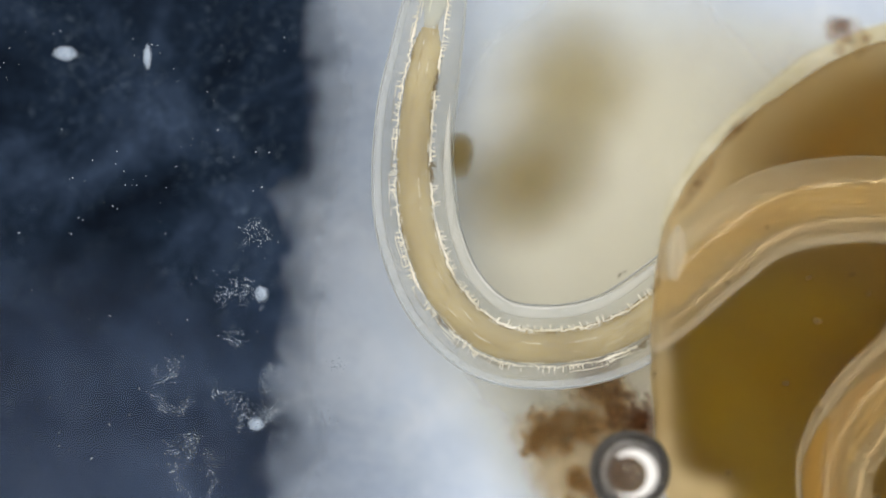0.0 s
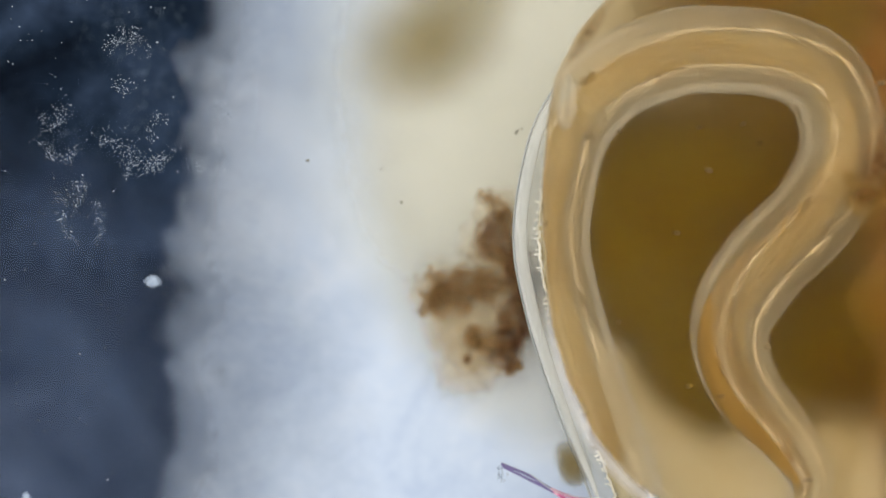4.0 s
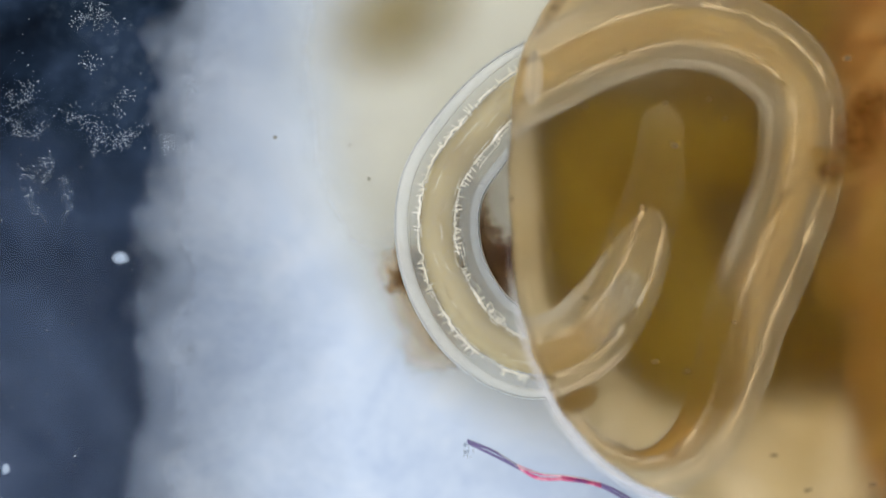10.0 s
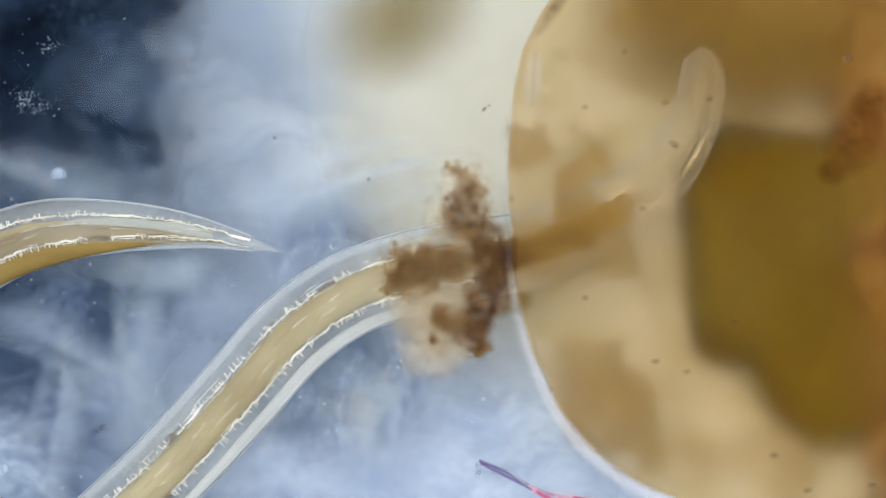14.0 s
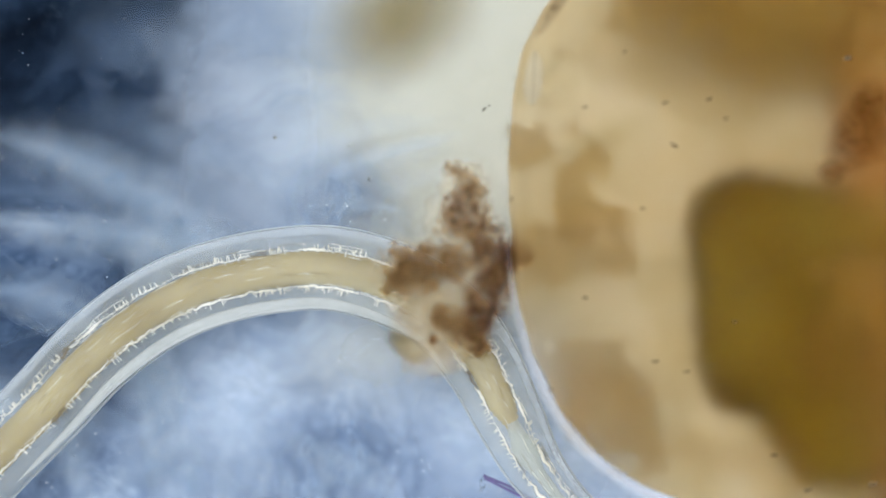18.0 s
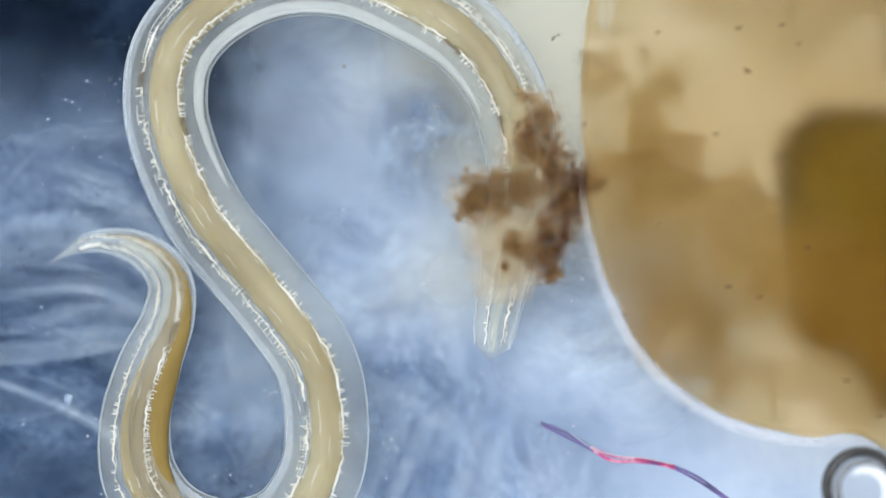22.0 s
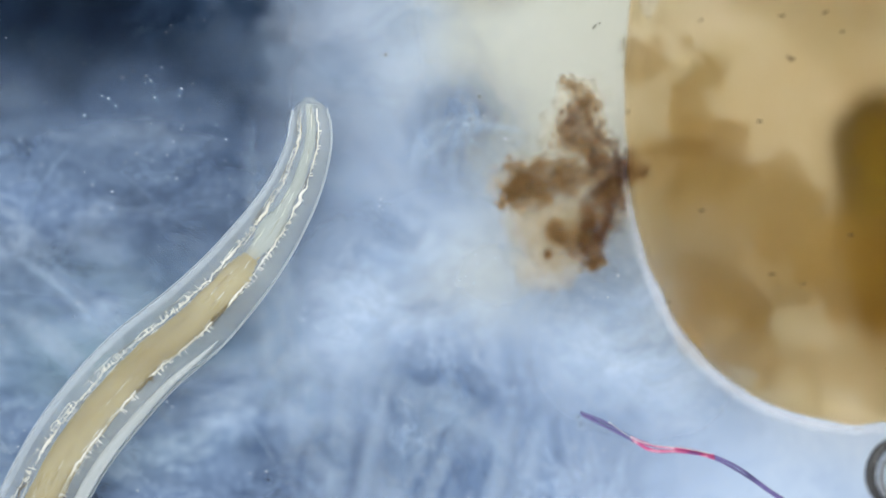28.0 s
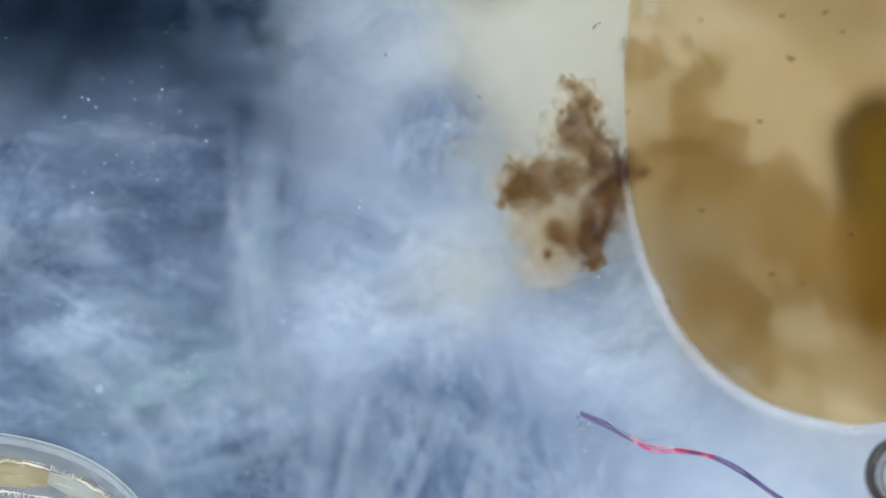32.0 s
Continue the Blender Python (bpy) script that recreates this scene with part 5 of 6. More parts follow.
    crawl(13.5, (12.9, 7.0), (10.9, 5.8), (8.3, 4.3), (5.9, 2.6), (3.5, 0.7), (1.3, -1.2), (-0.5, -3.4), (-2.1, -6.0), (-3.7, -8.8), (-6.1, -10.8), (-8.9, -11.2), (-10.9, -9.8), (-11.5, -7.4), (-11.1, -5.2), (-9.7, -3.0), (-7.7, -0.8), (-5.3, 1.4), (-2.9, 3.4), (-0.5, 4.7), (1.9, 5.5), (4.3, 5.8), (6.7, 6.0), (9.3, 6.1))
    crawl(14, (9.5, 7.0), (9.4, 5.2), (8.7, 3.5), (7.3, 2.0), (5.3, 0.8), (3.3, 0.0), (1.3, -0.4), (-0.9, -0.8), (-3.3, -1.6), (-5.3, -3.0), (-7.1, -5.0), (-8.9, -7.0), (-10.7, -8.8), (-13.1, -10.8), (-16.1, -12.0), (-18.7, -11.4), (-20.3, -9.6), (-20.7, -7.2), (-20.1, -4.8), (-18.7, -2.4), (-16.9, -0.6), (-14.5, 0.5), (-11.7, 0.8), (-8.7, 0.6), (-5.7, -0.1))
    crawl(14.5, (6.0, 7.0), (5.7, 4.8), (5.4, 2.6), (4.7, 0.4), (3.3, -1.4), (1.5, -2.3), (-0.5, -2.5), (-2.5, -2.1), (-4.3, -0.9), (-6.1, 0.3), (-8.1, 1.3), (-10.5, 1.8), (-13.1, 1.8), (-15.7, 1.5), (-18.7, 0.4), (-21.7, -1.6), (-24.1, -4.2), (-25.3, -7.2), (-24.9, -10.2), (-22.7, -12.4), (-19.7, -13.2), (-16.7, -13.4), (-13.7, -12.8))
    crawl(16.5, (5.9, 2.1), (5.4, 0.2), (4.7, -1.8), (3.7, -3.8), (2.1, -5.4), (0.1, -6.0), (-2.1, -5.8), (-3.9, -4.6), (-5.3, -2.8), (-6.3, -0.8), (-7.1, 1.2), (-8.3, 3.2), (-10.1, 4.9), (-12.3, 6.1), (-14.7, 6.5), (-17.3, 6.2), (-20.1, 5.0), (-22.7, 2.8), (-24.1, -0.2), (-24.1, -3.6), (-22.5, -6.6), (-19.9, -8.8), (-16.9, -10.4), (-13.7, -11.2))
    crawl(17, (6.2, 2.2), (5.1, 0.6), (4.1, -1.2), (3.7, -3.2), (3.6, -5.2), (3.6, -7.2), (3.4, -9.2), (2.3, -11.6), (0.3, -13.0), (-2.1, -12.8), (-4.5, -11.4), (-6.3, -9.8), (-7.7, -7.6), (-8.5, -5.4), (-9.3, -3.2), (-10.5, -1.2), (-12.3, 0.4), (-14.3, 1.7), (-16.3, 2.3), (-18.7, 2.6), (-21.7, 2.0), (-24.3, 0.2), (-25.7, -2.6), (-25.3, -5.6), (-23.3, -8.2))
    crawl(17.5, (9.5, -5.7), (8.1, -4.8), (6.3, -4.0), (4.3, -3.7), (2.3, -3.8), (0.3, -4.3), (-1.7, -5.3), (-3.9, -6.5), (-6.1, -7.8), (-8.3, -9.2), (-10.9, -10.8), (-13.7, -12.2), (-16.9, -13.4), (-20.1, -14.0), (-23.7, -13.6), (-26.7, -12.0), (-28.1, -9.2), (-27.7, -6.2), (-25.7, -4.0), (-23.1, -3.2), (-20.5, -4.0))
    crawl(18, (6.5, -10.4), (4.7, -9.4), (3.3, -7.8), (2.3, -5.9), (1.4, -4.1), (0.1, -2.4), (-1.7, -1.3), (-3.9, -0.7), (-6.1, -0.8), (-8.3, -1.3), (-10.3, -2.2), (-12.3, -3.7), (-14.1, -5.6), (-15.7, -7.2), (-17.7, -9.2), (-20.1, -10.8), (-22.9, -12.0), (-26.1, -12.2), (-28.9, -10.8), (-30.1, -8.2), (-29.3, -5.6), (-27.1, -4.2), (-24.5, -4.8))
    crawl(18.5, (7.5, -9.0), (5.9, -8.6), (4.3, -7.8), (2.9, -6.2), (1.5, -4.2), (0.3, -2.2), (-1.3, -0.4), (-2.9, 0.8), (-4.9, 1.6), (-7.1, 2.0), (-9.3, 1.7), (-11.5, 0.8), (-13.7, -0.7), (-15.7, -2.4), (-17.9, -4.4), (-20.1, -6.6), (-22.3, -8.8), (-24.3, -11.0), (-24.7, -13.8), (-22.9, -15.8), (-20.1, -16.0), (-17.7, -14.8), (-15.7, -13.0))
    crawl(19, (7.4, -8.0), (5.8, -7.9), (4.0, -7.4), (2.4, -6.4), (1.0, -4.6), (-0.2, -2.8), (-1.6, -0.8), (-3.2, 0.8), (-5.2, 1.8), (-7.4, 2.2), (-9.8, 2.1), (-12.0, 1.4), (-14.0, 0.0), (-15.8, -1.4), (-17.8, -3.2), (-19.6, -5.2), (-21.2, -7.4), (-21.8, -10.0), (-20.6, -12.4), (-18.2, -13.8), (-15.4, -13.2), (-13.8, -11.2), (-12.4, -9.2), (-10.6, -8.3), (-8.4, -8.4), (-7.0, -8.8), (-6.0, -9.5))
    crawl(19.5, (6.6, -8.9), (5.2, -7.9), (3.8, -6.7), (2.2, -4.9), (0.8, -3.1), (-0.6, -1.5), (-2.2, -0.1), (-4.2, 0.9), (-6.4, 1.5), (-8.8, 1.7), (-11.2, 1.5), (-13.6, 0.7), (-15.8, -0.3), (-18.0, -1.7), (-19.8, -3.7), (-21.0, -6.1), (-21.2, -8.5), (-19.8, -10.5), (-17.4, -11.5), (-15.2, -10.7), (-13.8, -8.9), (-12.8, -6.9), (-11.8, -5.3), (-10.2, -4.3), (-8.4, -4.7), (-7.4, -6.1), (-6.9, -7.6))
    crawl(20, (6.1, -10.1), (4.8, -8.0), (3.6, -6.0), (2.2, -3.8), (0.6, -2.0), (-1.2, -0.8), (-3.4, 0.0), (-5.8, 0.5), (-8.2, 0.8), (-10.6, 0.9), (-13.2, 0.7), (-15.8, 0.3), (-18.2, -0.5), (-20.4, -2.2), (-21.4, -4.6), (-21.2, -7.0), (-19.8, -9.0), (-17.6, -9.8), (-15.4, -9.4), (-13.8, -8.4), (-12.8, -6.8), (-12.2, -5.0), (-11.5, -3.2), (-10.2, -2.0), (-8.6, -1.7), (-7.2, -2.4), (-6.8, -3.8), (-7.5, -5.3), (-9.0, -6.3))
    crawl(20.6, (4.6, -9.4), (3.7, -7.6), (2.7, -5.6), (1.6, -3.6), (-0.0, -2.0), (-2.0, -0.8), (-4.0, 0.2), (-6.2, 1.1), (-8.4, 1.8), (-10.8, 2.5), (-13.4, 2.9), (-16.0, 2.9), (-18.4, 2.4), (-20.2, 0.8), (-20.8, -1.6), (-20.0, -4.0), (-18.2, -5.6), (-16.0, -5.8), (-13.8, -5.2), (-11.8, -4.0), (-10.0, -2.8), (-8.2, -2.0), (-6.2, -2.2), (-4.8, -3.6), (-4.6, -5.6), (-6.0, -7.0), (-7.8, -7.0), (-8.6, -5.8))
    crawl(21, (3.0, -8.4), (2.1, -6.6), (1.1, -4.8), (0.1, -3.0), (-1.3, -1.5), (-2.9, -0.3), (-4.9, 0.5), (-6.9, 1.4), (-8.9, 2.3), (-10.9, 3.2), (-12.9, 3.9), (-14.9, 4.1), (-16.7, 3.8), (-18.7, 2.9), (-20.0, 1.2), (-20.1, -1.0), (-18.9, -3.0), (-17.1, -4.4), (-14.9, -5.0), (-12.7, -4.7), (-10.7, -3.8), (-8.7, -2.9), (-6.7, -2.4), (-4.7, -2.8), (-3.2, -4.0), (-2.8, -5.4), (-3.7, -6.7), (-5.1, -7.1), (-6.7, -6.6), (-8.1, -5.6), (-8.9, -4.4))
    crawl(21.5, (1.0, -7.9), (0.6, -5.7), (0.1, -3.7), (-0.5, -1.7), (-1.7, 0.5), (-3.7, 2.5), (-5.9, 4.1), (-8.1, 5.3), (-10.5, 6.0), (-13.1, 6.1), (-15.3, 5.1), (-16.3, 3.3), (-16.2, 1.3), (-15.3, -0.5), (-13.5, -2.0), (-11.3, -2.7), (-8.9, -2.5), (-6.5, -2.3), (-4.3, -2.7), (-2.7, -3.9), (-2.0, -5.7), (-2.4, -7.5), (-3.7, -8.5), (-5.3, -8.1), (-6.6, -6.7), (-7.3, -5.1), (-8.1, -3.9), (-9.3, -3.5))
    crawl(22, (-0.8, -6.3), (-0.5, -4.5), (-0.1, -2.5), (0.3, -0.5), (0.2, 1.5), (-0.4, 3.3), (-1.6, 4.9), (-3.4, 6.1), (-5.8, 7.1), (-8.4, 7.1), (-10.6, 6.1), (-12.0, 4.5), (-12.3, 2.5), (-11.8, 0.5), (-10.8, -1.5), (-9.6, -3.0), (-8.2, -4.7), (-7.0, -6.5), (-6.6, -8.5), (-6.8, -10.5), (-8.0, -12.3), (-10.0, -12.9), (-12.0, -12.3), (-13.2, -10.7), (-13.4, -8.7), (-12.9, -6.7), (-12.1, -4.9), (-12.0, -3.5), (-13.0, -2.5), (-14.6, -2.3), (-16.0, -3.0))
    crawl(22.5, (0.9, -2.2), (1.3, -0.6), (1.0, 1.0), (0.3, 2.8), (-0.9, 4.0), (-2.7, 4.9), (-4.7, 5.3), (-6.7, 4.9), (-8.5, 3.9), (-9.8, 2.5), (-10.6, 0.6), (-10.7, -1.6), (-10.3, -4.0), (-9.6, -6.4), (-9.2, -8.8), (-9.3, -11.4), (-9.7, -14.0), (-10.9, -16.4), (-12.9, -17.8), (-15.3, -18.0), (-17.5, -16.8), (-18.7, -14.8), (-19.3, -12.4), (-19.3, -9.8), (-19.1, -7.4), (-19.3, -5.2), (-19.7, -3.4))
    crawl(23, (1.1, -0.1), (-0.1, 0.5), (-1.5, 1.1), (-3.1, 1.2), (-4.9, 0.6), (-6.5, -0.7), (-7.7, -2.5), (-8.6, -4.5), (-9.2, -6.7), (-9.6, -8.9), (-9.8, -11.1), (-10.1, -13.7), (-11.1, -16.1), (-12.7, -17.9), (-14.9, -18.9), (-17.3, -18.7), (-19.5, -17.7), (-21.3, -16.1), (-22.7, -14.1), (-24.1, -12.1), (-25.7, -10.5), (-28.1, -9.7))
    crawl(23.6, (-1.0, 2.0), (-1.5, -0.2), (-2.0, -2.2), (-2.5, -4.2), (-3.1, -6.2), (-3.9, -8.6), (-4.7, -11.2), (-5.7, -13.8), (-7.3, -16.2), (-9.3, -17.8), (-11.7, -18.6), (-14.1, -18.6), (-16.5, -18.0), (-18.9, -17.2), (-21.3, -16.2), (-23.7, -15.2), (-26.1, -14.6), (-28.5, -14.2))
    crawl(24, (-4.3, -2.1), (-3.1, -2.1), (-1.9, -2.7), (-1.1, -4.1), (-0.5, -5.9), (-0.7, -7.7), (-1.2, -9.5), (-1.9, -11.3), (-3.3, -13.5), (-4.9, -15.7), (-6.9, -17.1), (-9.3, -17.9), (-11.7, -18.3), (-14.1, -18.3), (-16.5, -17.9), (-18.9, -17.3), (-21.3, -16.5), (-23.7, -15.7), (-26.1, -15.3))
    crawl(24.3, (-7.8, -6.9), (-6.6, -5.5), (-5.0, -4.7), (-3.2, -4.9), (-1.9, -6.1), (-1.4, -7.9), (-1.5, -9.9), (-2.0, -11.9), (-3.0, -14.1), (-4.8, -15.9), (-7.0, -17.1), (-9.4, -17.9), (-11.8, -18.5), (-14.2, -18.5), (-16.6, -18.1), (-19.0, -17.7), (-21.4, -17.3), (-23.8, -16.9))
    crawl(24.8, (-16.1, -10.9), (-15.2, -9.5), (-13.6, -8.2), (-11.6, -7.4), (-9.6, -7.5), (-7.8, -8.4), (-6.6, -9.9), (-5.8, -11.7), (-5.2, -14.1), (-5.6, -16.5), (-7.2, -18.3), (-9.6, -19.3), (-12.0, -19.7), (-14.4, -19.7), (-16.8, -19.3), (-19.2, -18.9), (-21.6, -18.5), (-24.0, -18.1))
    crawl(25, (-17.8, -13.5), (-16.8, -11.1), (-15.5, -9.3), (-13.6, -7.9), (-11.2, -7.2), (-9.0, -7.7), (-7.2, -9.1), (-6.0, -11.1), (-5.2, -13.3), (-4.8, -15.7), (-5.6, -18.1), (-7.6, -19.7), (-10.0, -20.3), (-12.4, -20.3), (-14.8, -19.9), (-17.2, -19.5), (-19.6, -19.1), (-22.0, -18.7))
    crawl(25.5, (-18.8, -13.7), (-16.8, -11.5), (-14.6, -10.0), (-12.0, -9.3), (-9.4, -9.8), (-7.4, -11.1), (-6.0, -13.1), (-5.2, -15.3), (-5.0, -17.7), (-6.2, -19.9), (-8.4, -21.1), (-11.0, -21.5), (-13.6, -21.3), (-16.2, -20.9), (-18.8, -20.5), (-21.4, -20.1))
    crawl(26.5, (-21.2, -5.3), (-20.4, -7.7), (-19.2, -9.9), (-17.4, -11.7), (-15.2, -13.1), (-12.6, -14.3), (-10.2, -15.7), (-8.4, -17.7), (-8.0, -20.1), (-9.6, -22.1), (-12.0, -22.7), (-14.6, -22.5), (-17.2, -21.9), (-19.8, -21.3), (-22.4, -20.9))
    crawl(27.5, (-17.4, 4.1), (-17.9, 1.9), (-18.3, -0.5), (-18.6, -2.9), (-18.6, -5.3), (-18.4, -7.7), (-18.0, -10.1), (-17.4, -12.5), (-16.2, -14.9), (-14.4, -16.9), (-12.4, -18.9), (-11.6, -21.5), (-13.2, -23.7), (-15.8, -24.3), (-18.4, -24.1), (-21.0, -23.5))
    crawl(27.8, (-9.0, 2.4), (-9.6, 0.7), (-10.8, -1.1), (-12.4, -3.1), (-14.0, -5.1), (-15.6, -7.1), (-16.8, -9.3), (-17.8, -11.5), (-18.4, -13.9), (-18.0, -16.5), (-16.4, -18.7), (-14.4, -20.7), (-14.0, -23.1), (-15.8, -24.9), (-18.4, -25.1), (-21.0, -24.5))
    crawl(28, (-8.7, 2.3), (-8.7, 0.7), (-9.4, -1.2), (-10.8, -3.3), (-12.6, -5.3), (-14.6, -7.0), (-16.4, -9.0), (-17.6, -10.8), (-18.6, -13.1), (-18.6, -15.7), (-17.4, -18.1), (-15.6, -20.1), (-15.4, -22.5), (-17.2, -24.3), (-19.8, -24.7), (-22.2, -24.1))
    crawl(28.4, (-16.6, 1.2), (-14.8, 0.9), (-12.8, 0.1), (-11.1, -1.5), (-10.4, -3.7), (-11.0, -5.9), (-12.8, -7.9), (-15.2, -9.7), (-17.6, -11.3), (-19.8, -13.1), (-20.8, -15.5), (-20.0, -18.1), (-18.6, -20.3), (-19.2, -22.7), (-21.6, -23.7), (-24.0, -23.3))
    crawl(28.7, (-21.0, 0.1), (-18.6, -0.5), (-16.4, -1.9), (-14.9, -4.1), (-14.6, -6.7), (-15.6, -9.1), (-17.2, -11.1), (-19.0, -12.9), (-20.8, -14.9), (-21.6, -17.3), (-20.8, -19.7), (-21.4, -22.1), (-23.6, -22.9), (-26.0, -22.5))
    crawl(29, (-23.6, -4.7), (-21.6, -4.7), (-19.6, -5.3), (-18.0, -6.7), (-17.3, -8.7), (-17.4, -10.9), (-18.0, -13.1), (-19.2, -15.3), (-20.8, -17.3), (-22.2, -19.5), (-24.2, -20.9), (-26.6, -21.1), (-29.0, -20.5))
    crawl(29.4, (-26.2, -10.1), (-24.2, -9.9), (-22.2, -10.1), (-20.4, -10.9), (-19.2, -12.5), (-19.0, -14.7), (-19.8, -16.9), (-21.4, -18.7), (-23.4, -19.9), (-25.8, -20.3), (-28.2, -19.9))
    crawl(29.9, (-25.8, 2.3), (-23.8, 2.7), (-21.8, 2.3), (-20.7, 0.9), (-20.4, -1.1), (-21.0, -3.1), (-22.6, -4.7), (-24.4, -6.3), (-26.0, -8.1), (-27.4, -10.1), (-29.0, -11.9), (-31.2, -12.7))
    crawl(30.2, (-22.0, 2.3), (-20.8, 2.1), (-19.6, 1.1), (-19.1, -0.5), (-19.2, -2.7), (-20.4, -4.5), (-22.0, -5.9), (-23.8, -7.1), (-25.6, -8.7), (-27.0, -10.7), (-28.6, -12.5), (-30.8, -13.3))
    crawl(30.5, (-24.0, -0.5), (-22.6, -0.7), (-21.4, -1.5), (-21.0, -3.1), (-21.4, -4.9), (-22.6, -6.3), (-24.2, -7.7), (-25.8, -9.3), (-27.2, -11.3), (-28.8, -12.9), (-31.0, -13.7))
    crawl(30.8, (-20.8, -2.7), (-21.0, -4.5), (-21.6, -6.3), (-22.8, -7.9), (-24.2, -9.3), (-25.8, -10.7), (-27.4, -12.1), (-29.2, -13.3), (-31.4, -13.9))
    crawl(31, (-17.3, 1.2), (-17.3, -0.5), (-17.5, -2.5), (-17.9, -4.5), (-18.8, -6.5), (-20.1, -8.3), (-21.8, -10.1), (-23.8, -11.7), (-26.0, -13.3), (-28.4, -14.3))
    crawl(31.1, (-14.1, -0.7), (-14.7, -2.5), (-15.8, -4.3), (-17.4, -6.5), (-19.2, -8.7), (-21.0, -10.5), (-23.0, -12.1), (-25.2, -13.5), (-27.4, -14.7), (-29.8, -15.3))
    crawl(31.4, (-11.2, -13.3), (-12.8, -11.5), (-14.8, -10.3), (-17.0, -9.9), (-19.4, -9.9), (-21.8, -10.3), (-24.2, -11.1), (-26.6, -12.1), (-29.0, -13.1), (-31.4, -13.7))
    crawl(31.7, (-13.0, -14.7), (-14.4, -12.7), (-16.2, -11.3), (-18.4, -10.7), (-20.8, -10.7), (-23.2, -11.1), (-25.6, -11.9), (-28.0, -12.9), (-30.4, -13.7))
    crawl(32, (-13.4, -14.9), (-14.8, -13.1), (-16.4, -11.7), (-18.4, -11.0), (-20.8, -10.8), (-23.2, -11.1), (-25.6, -11.9), (-28.0, -12.9), (-30.4, -13.7))
    times = sorted({round(q * 0.2, 1) for q in range(161)} | {p[0] for p in POSES})
    lines = {t: worm_at(t) for t in times}
    turns = {}
    for t, line in lines.items():
        d = line[:-1] - line[1:]
        turns[t] = np.degrees(np.arctan2(d[:, 1], d[:, 0]))
    for k, ring in enumerate(rings):
        rows = []
        for t in times:
            m = (lines[t][k] + lines[t][k + 1]) / 2
            rows.append((t, pose(m[0] * MM, m[1] * MM, lift(k, t) * MM, 0, 0, float(turns[t][k]))))
        walk(ring, rows)
    stuck = []
    for t in times:
        if t <= 20.8:
            m = (lines[t][GROWN] + lines[t][GROWN + 1]) / 2
            stuck.append((t, pose(m[0] * MM, m[1] * MM, lift(GROWN, t) * MM, 0, 0, float(turns[t][GROWN])) @ Matrix.Translation((0, -girth(540) * 1.1 * UNIT, -10 * UNIT))))
    rest = stuck[-1][1].to_euler().z
    walk(growth, stuck + [(21.4, Matrix.Translation(spot(812, 540, -10)) @ Matrix.Rotation(rest, 4, "Z")), (32, Matrix.Translation(spot(816, 545, -10)) @ Matrix.Rotation(rest, 4, "Z"))])
    walk(bubble, [(t, pose(*spot(u, v, 150))) for t, u, v in ((0, 862, 522), (0.3, 868, 535), (0.5, 908, 612), (0.75, 905, 690), (1.0, 905, 790), (1.5, 930, 920), (2.5, 1100, 1010), (6, 1396, 995), (32, 1396, 995))])
    walk(fibre, [(t, pose(*spot(u, v, -40))) for t, u, v in ((0, 832, 787), (9, 832, 787), (11.2, 826, 788), (12, 848, 822), (14.5, 852, 824), (16.5, 870, 830), (17.5, 872, 835), (18.5, 843, 866), (19.5, 842, 873), (21, 838, 880), (32, 834, 884))])
    walk(pulp, [(t, pose(*spot(1200 + u, 450 + v, FLOOR + 24))) for t, u, v in ((0, 0, 0), (11.8, 0, 0), (12.5, 60, 10), (13, 150, 30), (13.6, 230, 60), (14.5, 255, 85), (16.5, 262, 130), (20, 280, 165), (22, 310, 160), (24, 335, 150), (32, 338, 150))])
    walk(creases, [(t, pose(*spot(1200 + u, 400 + v, 104))) for t, u, v in ((0, 540, 40), (12.0, 540, 40), (12.7, 240, 20), (13.2, 60, 0), (14, 0, 0), (32, 0, 0))])
    walk(band, [(t, pose(*spot(1200 + u, 500 + v, 108))) for t, u, v in ((0, 560, 60), (17.6, 560, 60), (18.6, 240, 40), (19.4, 60, 10), (20.2, 0, 0), (32, 0, 0))])
    walk(membrane, [(t, pose(*spot(1200 + u, 450 + v, h))) for t, u, v, h in ((0, 0, 0, -122), (9.0, 0, 0, -122), (9.8, 0, 0, 88), (11.8, 0, 0, 88), (12.5, 60, 10, 88), (13, 150, 30, 88), (13.6, 230, 60, 88), (14.5, 255, 85, 88), (16.5, 262, 130, 88), (20, 280, 165, 88), (22, 310, 160, 88), (24, 335, 150, 88), (32, 338, 150, 88))])
    walk(upper, [(t, pose(*spot(1440 + u, 30 + v, FLOOR + 34))) for t, u, v in ((0, 0, 0), (12.8, 0, 0), (13.6, 10, -30), (14.5, 30, -50), (16.5, 40, -50), (18.5, 90, -100), (20, 200, -210), (22, 280, -320), (32, 290, -340))])
    walk(murk, [(t, pose(*spot(300 + u, 700 + v, -104))) for t, u, v in ((0, -250, 1050), (11.9, -250, 1050), (12.7, -160, 520), (13.3, -80, 220), (14.5, -30, 60), (16.5, -20, 30), (20, 0, 0), (24, 20, 10), (32, -30, 20))])
    walk(dusk, [(t, pose(*spot(-60 + u, 830 + v, -96))) for t, u, v in ((0, -900, 500), (19.5, -900, 500), (21.5, -150, 60), (23, 0, 0), (25, -30, 20), (28, -420, 240), (32, -460, 260))])
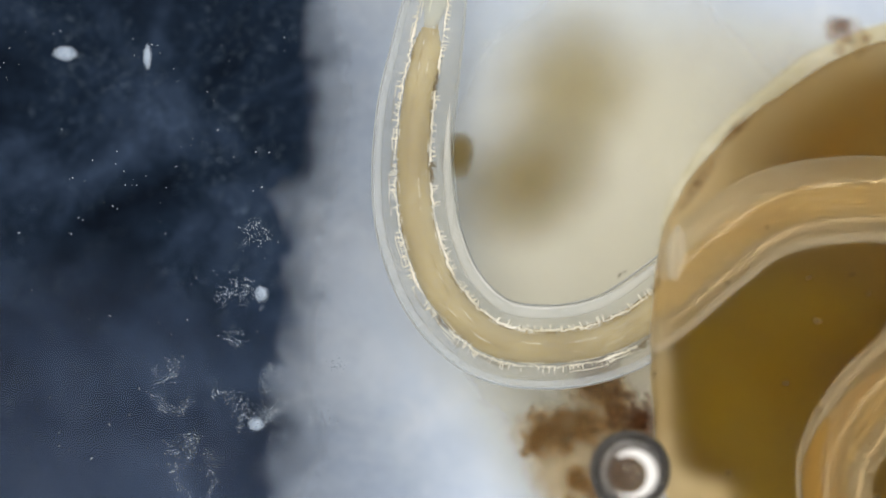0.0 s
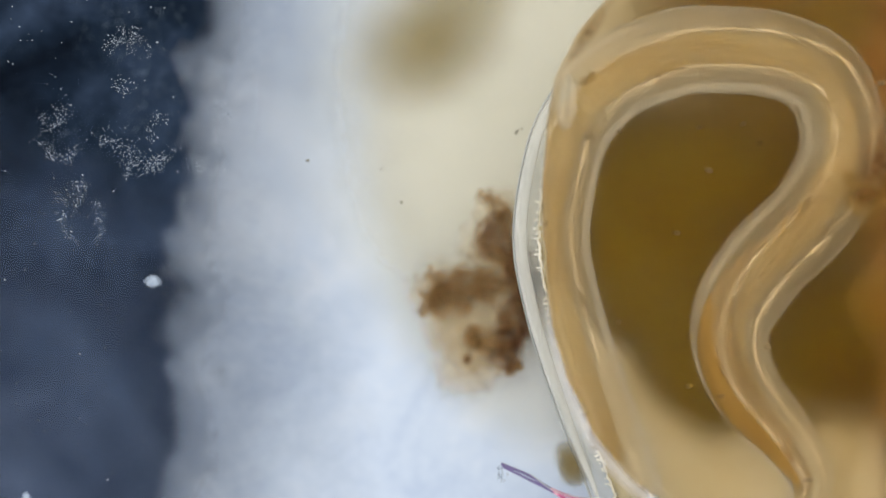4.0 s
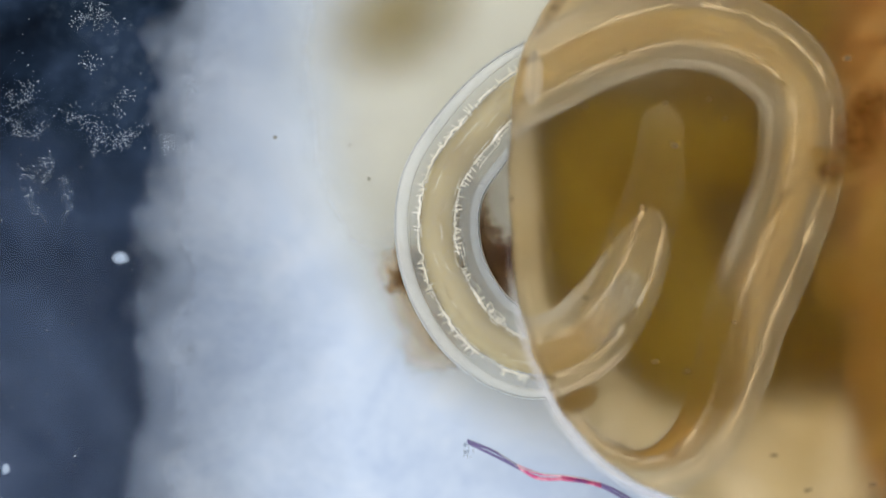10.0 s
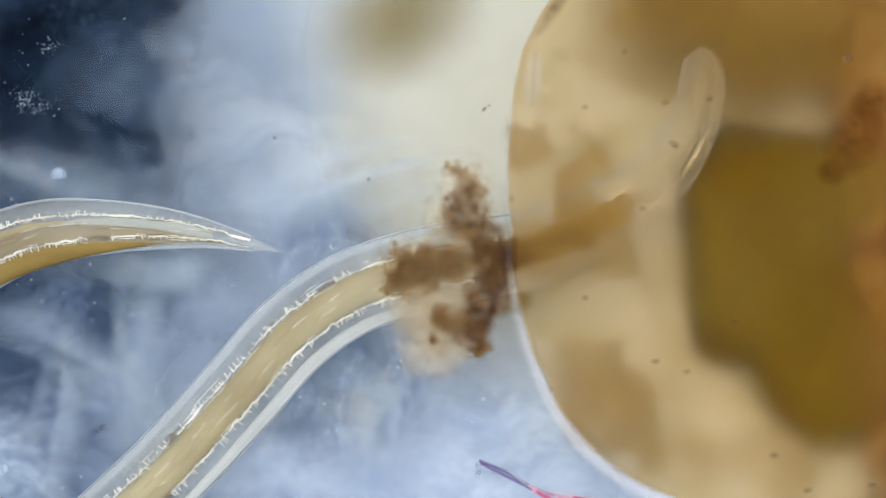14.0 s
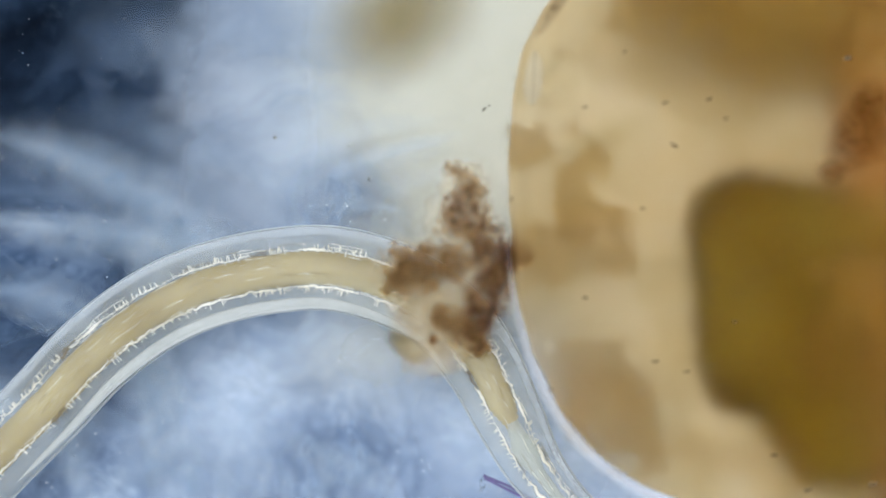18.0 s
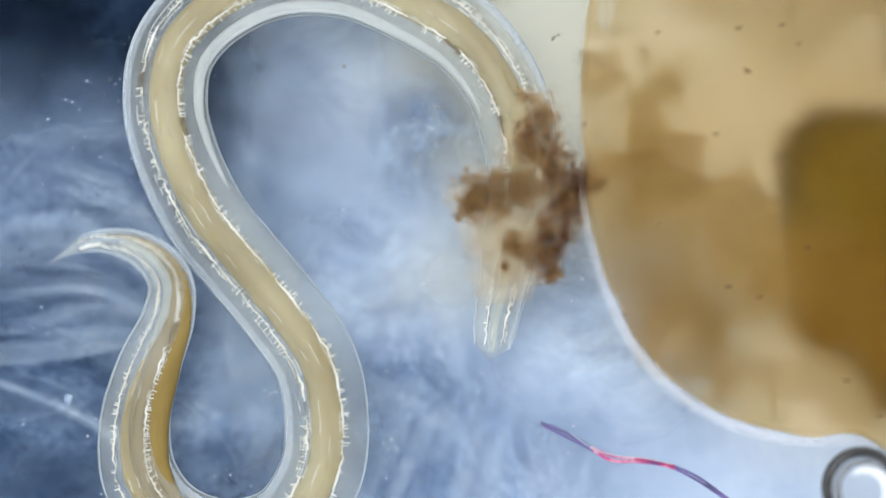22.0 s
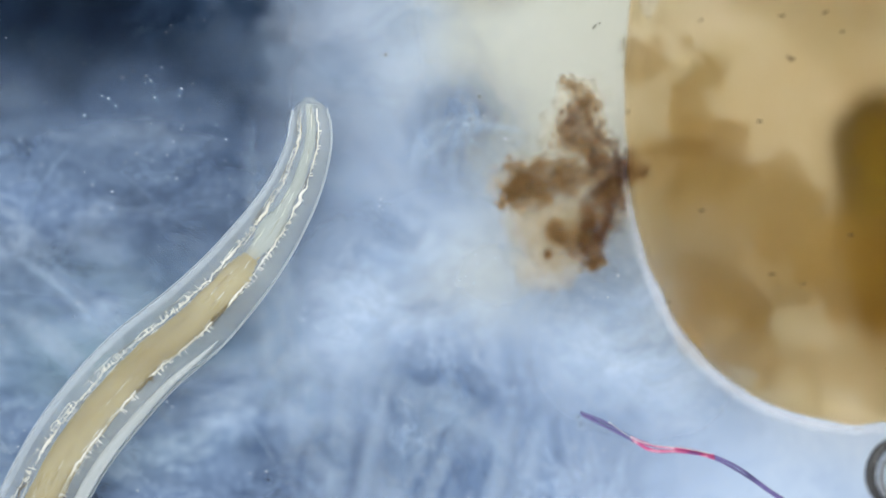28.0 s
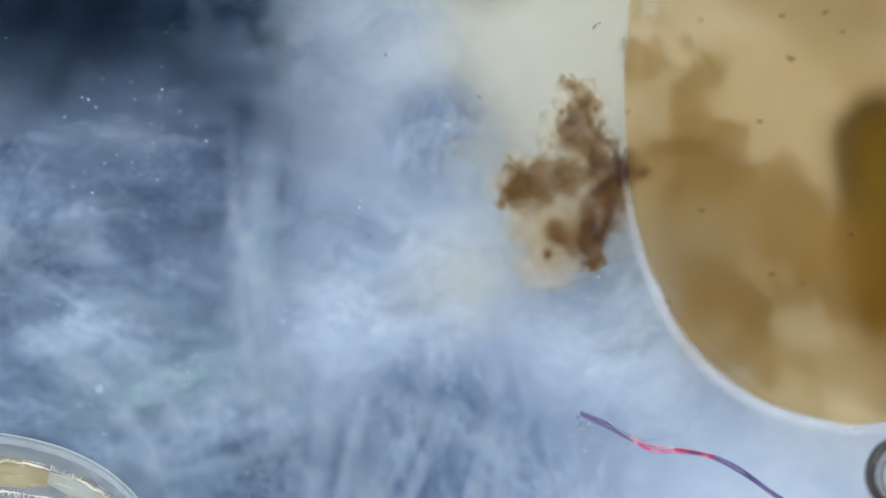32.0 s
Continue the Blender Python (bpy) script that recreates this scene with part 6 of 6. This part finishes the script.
    walk(early, [(t, pose(*spot(150 + u, 450 + v, -96))) for t, u, v in ((0, -1300, 700), (12.7, -1300, 700), (13.6, -180, 90), (14.3, -30, 20), (17, 0, 0), (18.3, -20, -20), (19.5, -700, -60), (20.5, -1300, -60), (32, -1400, -60))])
    walk(wake, [(t, pose(*spot(520 + u, 570 + v, -98))) for t, u, v in ((0, -100, 900), (11.8, -100, 900), (12.5, -10, 60), (13, -20, 0), (13.6, 10, 40), (14.5, 120, 160), (17, 80, 260), (32, 60, 330))])
    walk(grey, [(t, pose(*spot(90 + u, 470 + v, -97))) for t, u, v in ((0, -900, 100), (18.2, -900, 100), (19.6, -120, 0), (20.5, -40, -20), (23, -10, 20), (25, 0, 0), (32, 10, -10))])
    walk(teal, [(t, pose(*spot(30 + u, 800 + v, -93))) for t, u, v in ((0, -900, 500), (25.2, -900, 500), (26.6, -120, 60), (27.5, -20, -40), (29, 0, 0), (31, 20, -10), (32, 40, 20))])
    walk(clump, [(t, pose(*spot(830, 460, h))) for t, h in ((0, -95), (12.5, -95), (13.3, 96), (32, 96))])
    for ob in tufts:
        at = ob.location.copy()
        walk(ob, [(t, Matrix.Translation(at + Vector((u, -v, 0)) * UNIT)) for t, u, v in ((0, 14, 190), (0.5, 12, 80), (1, 8, 32), (1.5, 2, 8), (2, 0, 0), (12.6, 0, 0), (13.4, -60, -30), (14.2, -330, -90), (16, -700, -160), (32, -760, -160))])
    for ob, rows in zip(flakes, (((0, 213, 457), (12.5, 213, 457), (13.3, 198, 440), (14, 104, 308), (14.6, -40, 130), (32, -300, 60)),
                                 ((0, -65, 640), (3, -70, 640), (9, -200, 700), (32, -330, 760)),
                                 ((0, -60, 860), (8, 10, 830), (32, -20, 835)),
                                 ((0, -125, -200), (32, -160, -230)),
                                 ((0, 222, 225), (0.3, 212, 125), (0.5, 200, 47), (1.0, 196, -140), (1.6, 196, -380), (32, 196, -420)),
                                 ((0, 20, -195), (32, 0, -230)))):
        walk(ob, [(t, pose(*spot(u, v, -40))) for t, u, v in rows])


motions()
